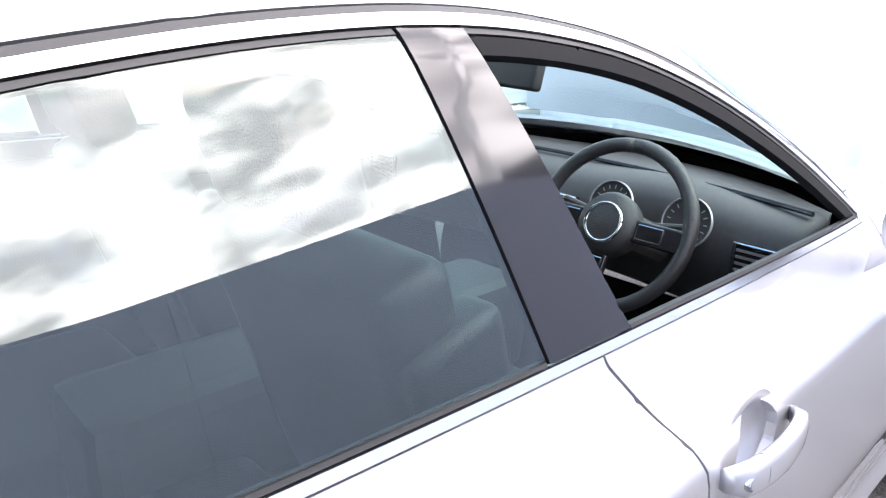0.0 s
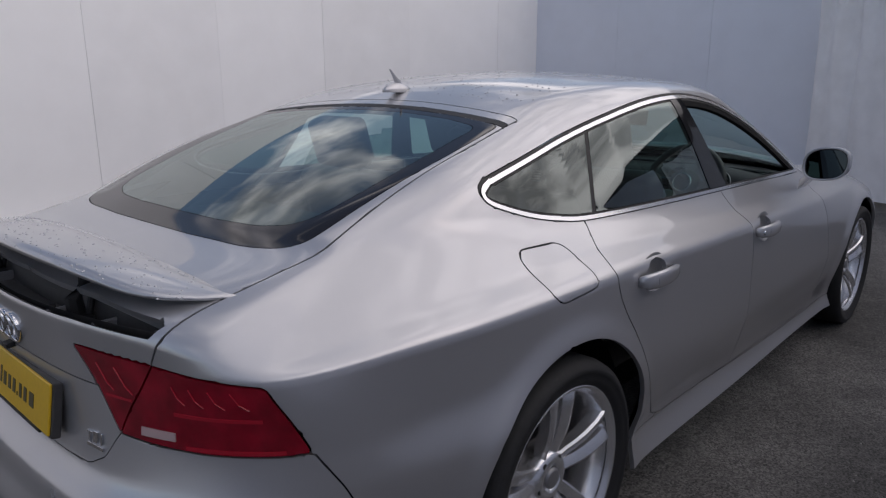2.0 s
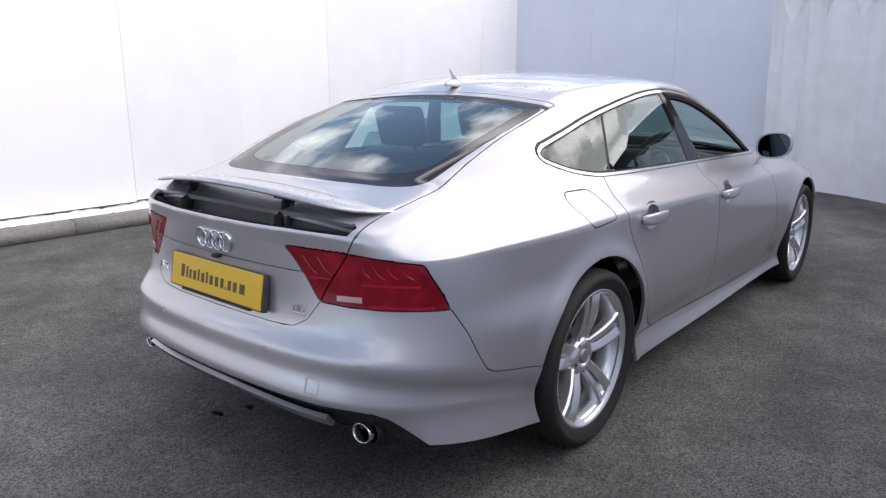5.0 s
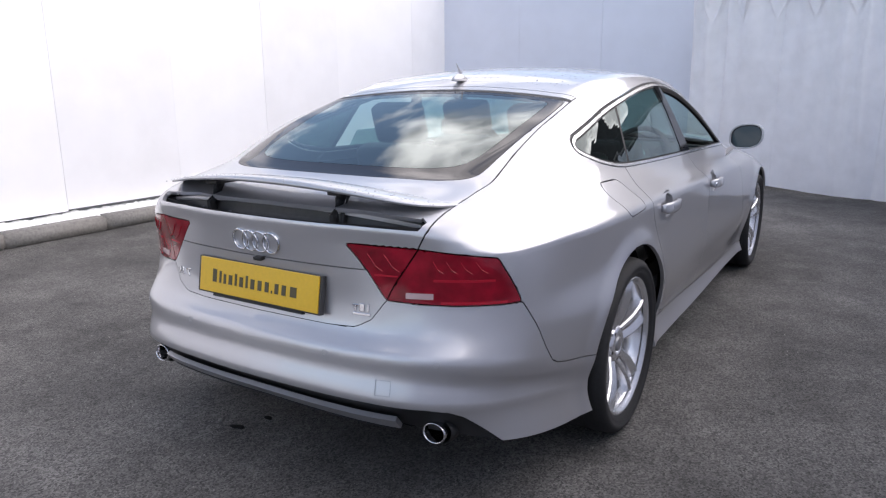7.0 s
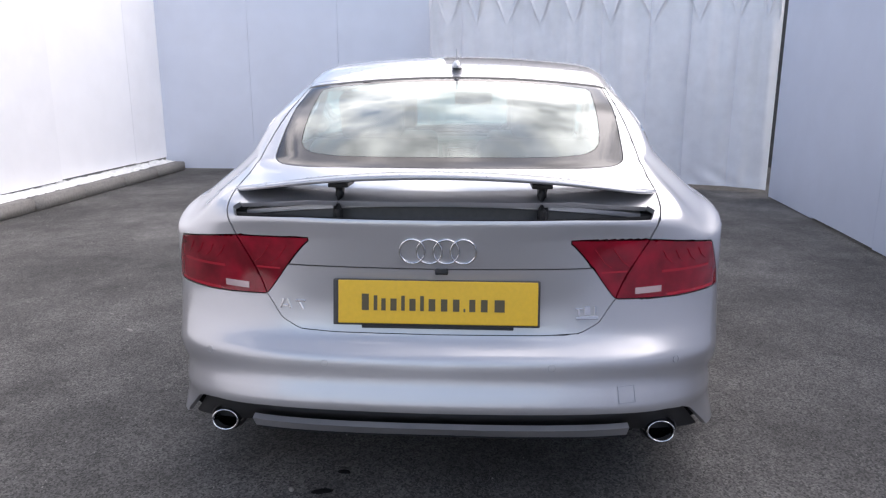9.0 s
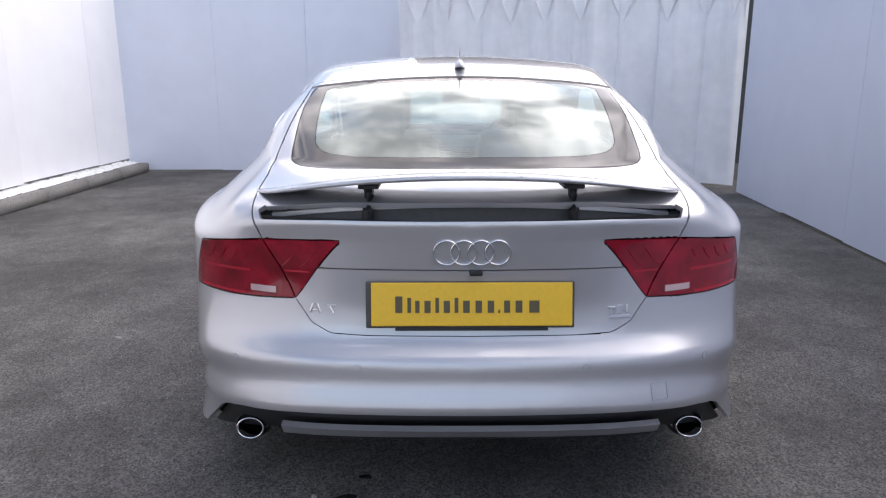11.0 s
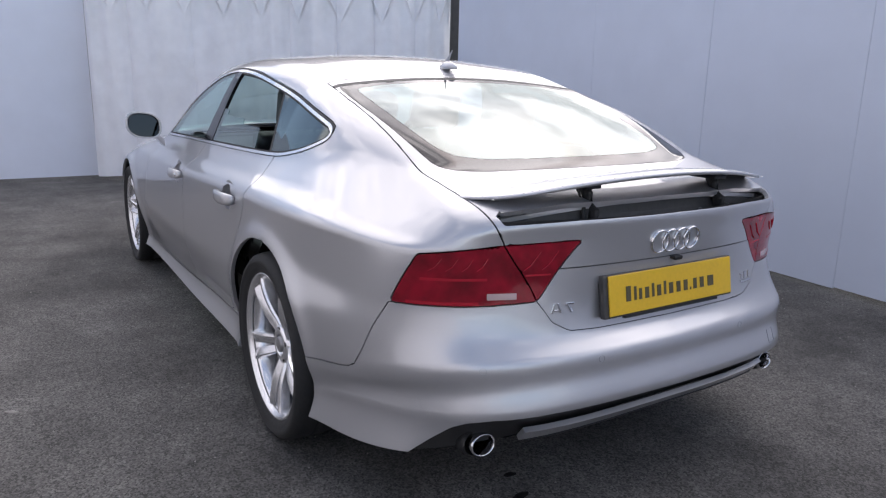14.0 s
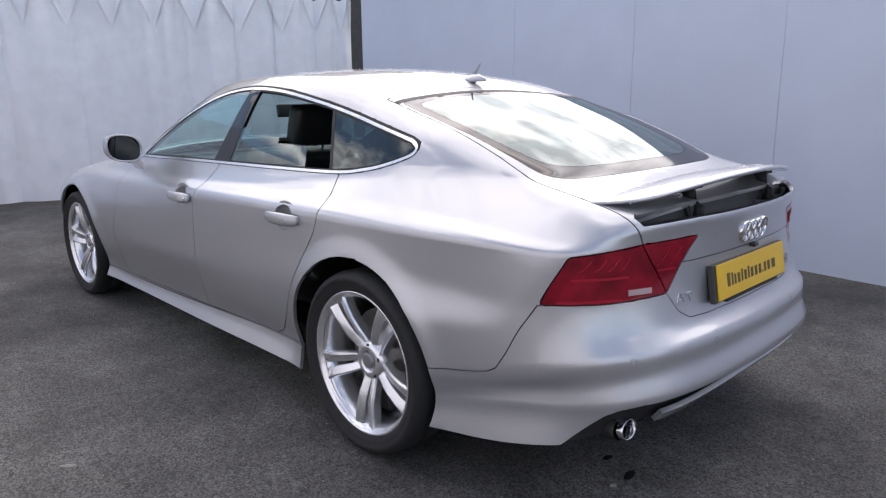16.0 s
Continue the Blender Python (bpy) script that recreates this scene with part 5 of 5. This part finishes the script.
base = [[(.30 + a * k * (1.0 if a < 0 else 1), b * k, 1.321 + z - .02 * a) for a, b in [(.062 * math.cos(q), .02 * math.sin(q)) for q in [2 * math.pi * j / 16 for j in range(16)]]] for k, z in ((1.1, -.006), (1, .008), (.72, .018), (.35, .026))]
aerial = part("aerial", loft(base), PAINT, car, "silver roof aerial with a short blade", True)
part("aerial_blade", loft([[(.312, -.004, 1.34), (.335, 0, 1.338), (.312, .004, 1.34), (.292, 0, 1.34)], [(.285, -.0025, 1.372), (.292, 0, 1.372), (.285, .0025, 1.372), (.276, 0, 1.372)], [(.268, -.0015, 1.392), (.271, 0, 1.392), (.268, .0015, 1.392), (.263, 0, 1.392)]]), PAINT_DULL, aerial)


# ---- cabin ----
def cushion(size, at, m, puff=.02):
    bm = bmesh.new()
    bmesh.ops.create_cube(bm, size=1, matrix=Matrix.Diagonal((*size, 1)))
    bmesh.ops.bevel(bm, geom=bm.edges[:], offset=min(size) * .32, segments=3, affect="EDGES", profile=.55)
    bm.transform(m @ Matrix.Translation(at))
    return bm


def seat(x, y, name="front_seat", wide=.5, headrest=True):
    s = new(name)
    s.parent = car
    tagged(s, "black leather car seat with headrest")
    s.matrix_basis = pose(x, y, .34)
    part("seat_cushion", cushion((.52, wide, .16), (.08, 0, .08), Matrix()), LEATHER, s, "", True)
    back = pose(-.18, 0, .1, 0, -17, 0)
    part("seat_back", cushion((.13, wide * .96, .58), (0, 0, .3), back), LEATHER, s, "", True)
    for q in (-.22, .22):
        part("side_bolster", cushion((.17, .08, .46), (.03, q * wide / .5, .26), back), LEATHER, s, "", True)
    if headrest:
        part("headrest", cushion((.1, .27, .19), (-.005, 0, .715), back), LEATHER, s, "", True)
        for q in (-.06, .06):
            part("headrest_post", tube([back @ Vector((0, q, .56)), back @ Vector((0, q, .66))], .007, 8), CHROME, s)


for y in (-.37, .37):
    seat(1.4, y)
    seat(.74, y, "rear_seat", .6)
part("parcel_shelf", box_bm((.5, 1.16, .03), (-.2, 0, .9), .01), TRIM_DARK, car, "dark parcel shelf")
part("floor_pan", box_bm((3.3, 1.2, .12), (1.2, 0, .26), .02), DARK, car)
part("floor_pan", box_bm((.55, 1.1, .1), (-.62, 0, .34), .02), DARK, car)
part("centre_console", box_bm((1.1, .24, .26), (1.35, 0, .52), .04), TRIM_DARK, car, "dark centre console")

# dashboard across the car with a hood over the dials on the driver's side
rings = []
for k in range(29):
    y = -.73 + 1.46 * k / 28
    hood = math.exp(-((y + .37) / .2) ** 2)
    bow = .12 * (1 - (y / .73) ** 2)
    rings.append([(2.1 + bow, y, .6), (2.03 + bow * .6, y, .66), (2.0 + bow * .6, y, .78), (2.02 + bow * .6 - .03 * hood, y, .86 + .03 * hood), (2.06 + bow * .7, y, .89 + .035 * hood), (2.1 + bow, y, .903 + .015 * hood), (float(np.interp(abs(y), [0, .4, .58, .73], [2.4, 2.33, 2.25, 2.12])), y, .918), (2.1 + bow, y, .6)])
dash = part("dashboard", loft(rings), TRIM_DARK, car, "dark grey dashboard with a long sweeping top", True)
part("dash_line", tube([(2.1 + .12 * (1 - (y / .7) ** 2), y, .912) for y in [-.7 + 1.4 * k / 20 for k in range(21)]], .006, 6), GLOSSY_BLACK, dash)
for y in (-.475, -.275):
    m = Matrix.Translation((1.995, y, .86)) @ pose(0, 0, 0, 0, -70, 0)
    dial = part("dial", lathe([(0, .004), (.05, .004), (.056, .006)], 40, m), BLACK, dash, "round dial with a bright ring", True)
    part("dial_ring", lathe([(.0565, .004), (.0575, .009), (.059, .009), (.06, .002)], 40, m), BADGE_GREY, dial, "", True)
    for k in range(13):
        q = math.radians(-130 + 260 * k / 12)
        part("dial_mark", box_bm((.009, .002, .001), (.044, 0, .0055), 0, m @ Matrix.Rotation(q, 4, "Z")), DIAL, dial)
    part("dial_needle", box_bm((.04, .0022, .0015), (.018, 0, .0075), 0, m @ Matrix.Rotation(math.radians(200), 4, "Z")), LENS, dial)
for y, w in ((-.64, .12), (0, .26), (.64, .12)):
    v = part("air_vent", box_bm((.02, w, .075), (2.015 + .05 * (1 - (y / .73) ** 2), y, .8), .01), GLOSSY_BLACK, dash, "air vent with slats")
    part("vent_frame", tube([(2.002 + .05 * (1 - (y / .73) ** 2), y + a * w * .5, .8 + b * .037) for a, b in ((-1, -1), (1, -1), (1, 1), (-1, 1), (-1, -1))], .0035, 6), CHROME, v)
    for q in range(4):
        part("vent_slat", box_bm((.006, w * .88, .005), (2.003 + .05 * (1 - (y / .73) ** 2), y, .777 + .015 * q), 0), BADGE_GREY, v)

wheel_at = pose(1.84, -.37, .86, 0, -66, 0)
sw = new("steering_wheel")
sw.parent = car
tagged(sw, "black three-spoke steering wheel with bright button trims")
sw.matrix_basis = wheel_at
rim_pts = [(.185 * math.cos(a), .185 * math.sin(a), 0) for a in [2 * math.pi * k / 48 for k in range(49)]]
part("wheel_rim", tube(rim_pts, .0165, 12), LEATHER, sw, "", True)
part("airbag_cover", lathe([(0, .034), (.04, .032), (.065, .024), (.074, .006), (.072, -.02)], 32), LEATHER, sw, "", True)
part("badge_circle", lathe([(.04, .033), (.044, .036), (.047, .031)], 32), CHROME, sw, "bright circle on the airbag cover", True)
for a in (0, 180, 90):
    m = pose(0, 0, 0, 0, 0, a + 90)
    sp = part("wheel_spoke", cushion((.12, .05, .018), (.125, 0, .004), m), GLOSSY_BLACK, sw, "", True)
    part("spoke_trim", box_bm((.06, .034, .004), (.105, 0, .0145), .002, m), CHROME, sw)
part("steering_column", tube([(0, 0, -.02), (0, 0, -.22)], .05, 16), TRIM_DARK, sw)
for q in (-1, 1):
    part("stalk", tube([(.02, .04 * q, -.05), (.04, .16 * q, -.04)], .008, 8), TRIM_DARK, sw)

im = part("interior_mirror", cushion((.03, .24, .075), (0, 0, 0), pose(1.83, -.05, 1.168, 0, 12, -8)), BLACK, car, "black interior mirror", True)
part("mirror_stem", tube([(1.84, -.04, 1.175), (1.885, -.02, 1.19)], .01, 8), BLACK, im)


# ---- rain beads on spoiler and roof ----
def beads():
    verts, faces = [], []
    rng = random.Random(21)
    spots = []
    for _ in range(300):
        y = rng.uniform(-.58, .58)
        e = (abs(y) / .63) ** 2
        t = rng.random()
        front, back = -.755 + .03 * e, -.962 + .125 * e
        zf, zb = .999 - .05 * e, 1.022 - .073 * e
        spots.append((back + (front - back) * t, y, zb + (zf - zb) * t + .009 * (1 - .7 * e) * math.sin(math.pi * t) ** .8, rng.uniform(.0012, .0038)))
    top = GRID[V > 8.6][:, (U > 1.4) & (U < 3.8)].reshape(-1, 3)
    ROOF = top[(top[:, 0] > .3) & (top[:, 2] > 1.29)]
    for _ in range(700):
        p = ROOF[rng.randrange(len(ROOF))]
        spots.append((p[0] + rng.uniform(-.01, .01), p[1] * rng.choice((-1, 1)), p[2], rng.uniform(.0015, .004)))
    for x, y, z, r in spots:
        b = len(verts)
        for k in range(6):
            a = k * 1.0472
            verts.append((x + r * math.cos(a), y + r * math.sin(a), z - .0006))
        for k in range(6):
            a = k * 1.0472
            verts.append((x + .6 * r * math.cos(a), y + .6 * r * math.sin(a), z + .35 * r))
        verts.append((x, y, z + .5 * r))
        for k in range(6):
            n = (k + 1) % 6
            faces += [(b + k, b + n, b + 6 + n, b + 6 + k), (b + 6 + k, b + 6 + n, b + 12)]
    return tagged(part("water_beads", mesh("water_beads", verts, faces, WATER, True), None, car, "clear rain beads"), kind="stuff")


beads()
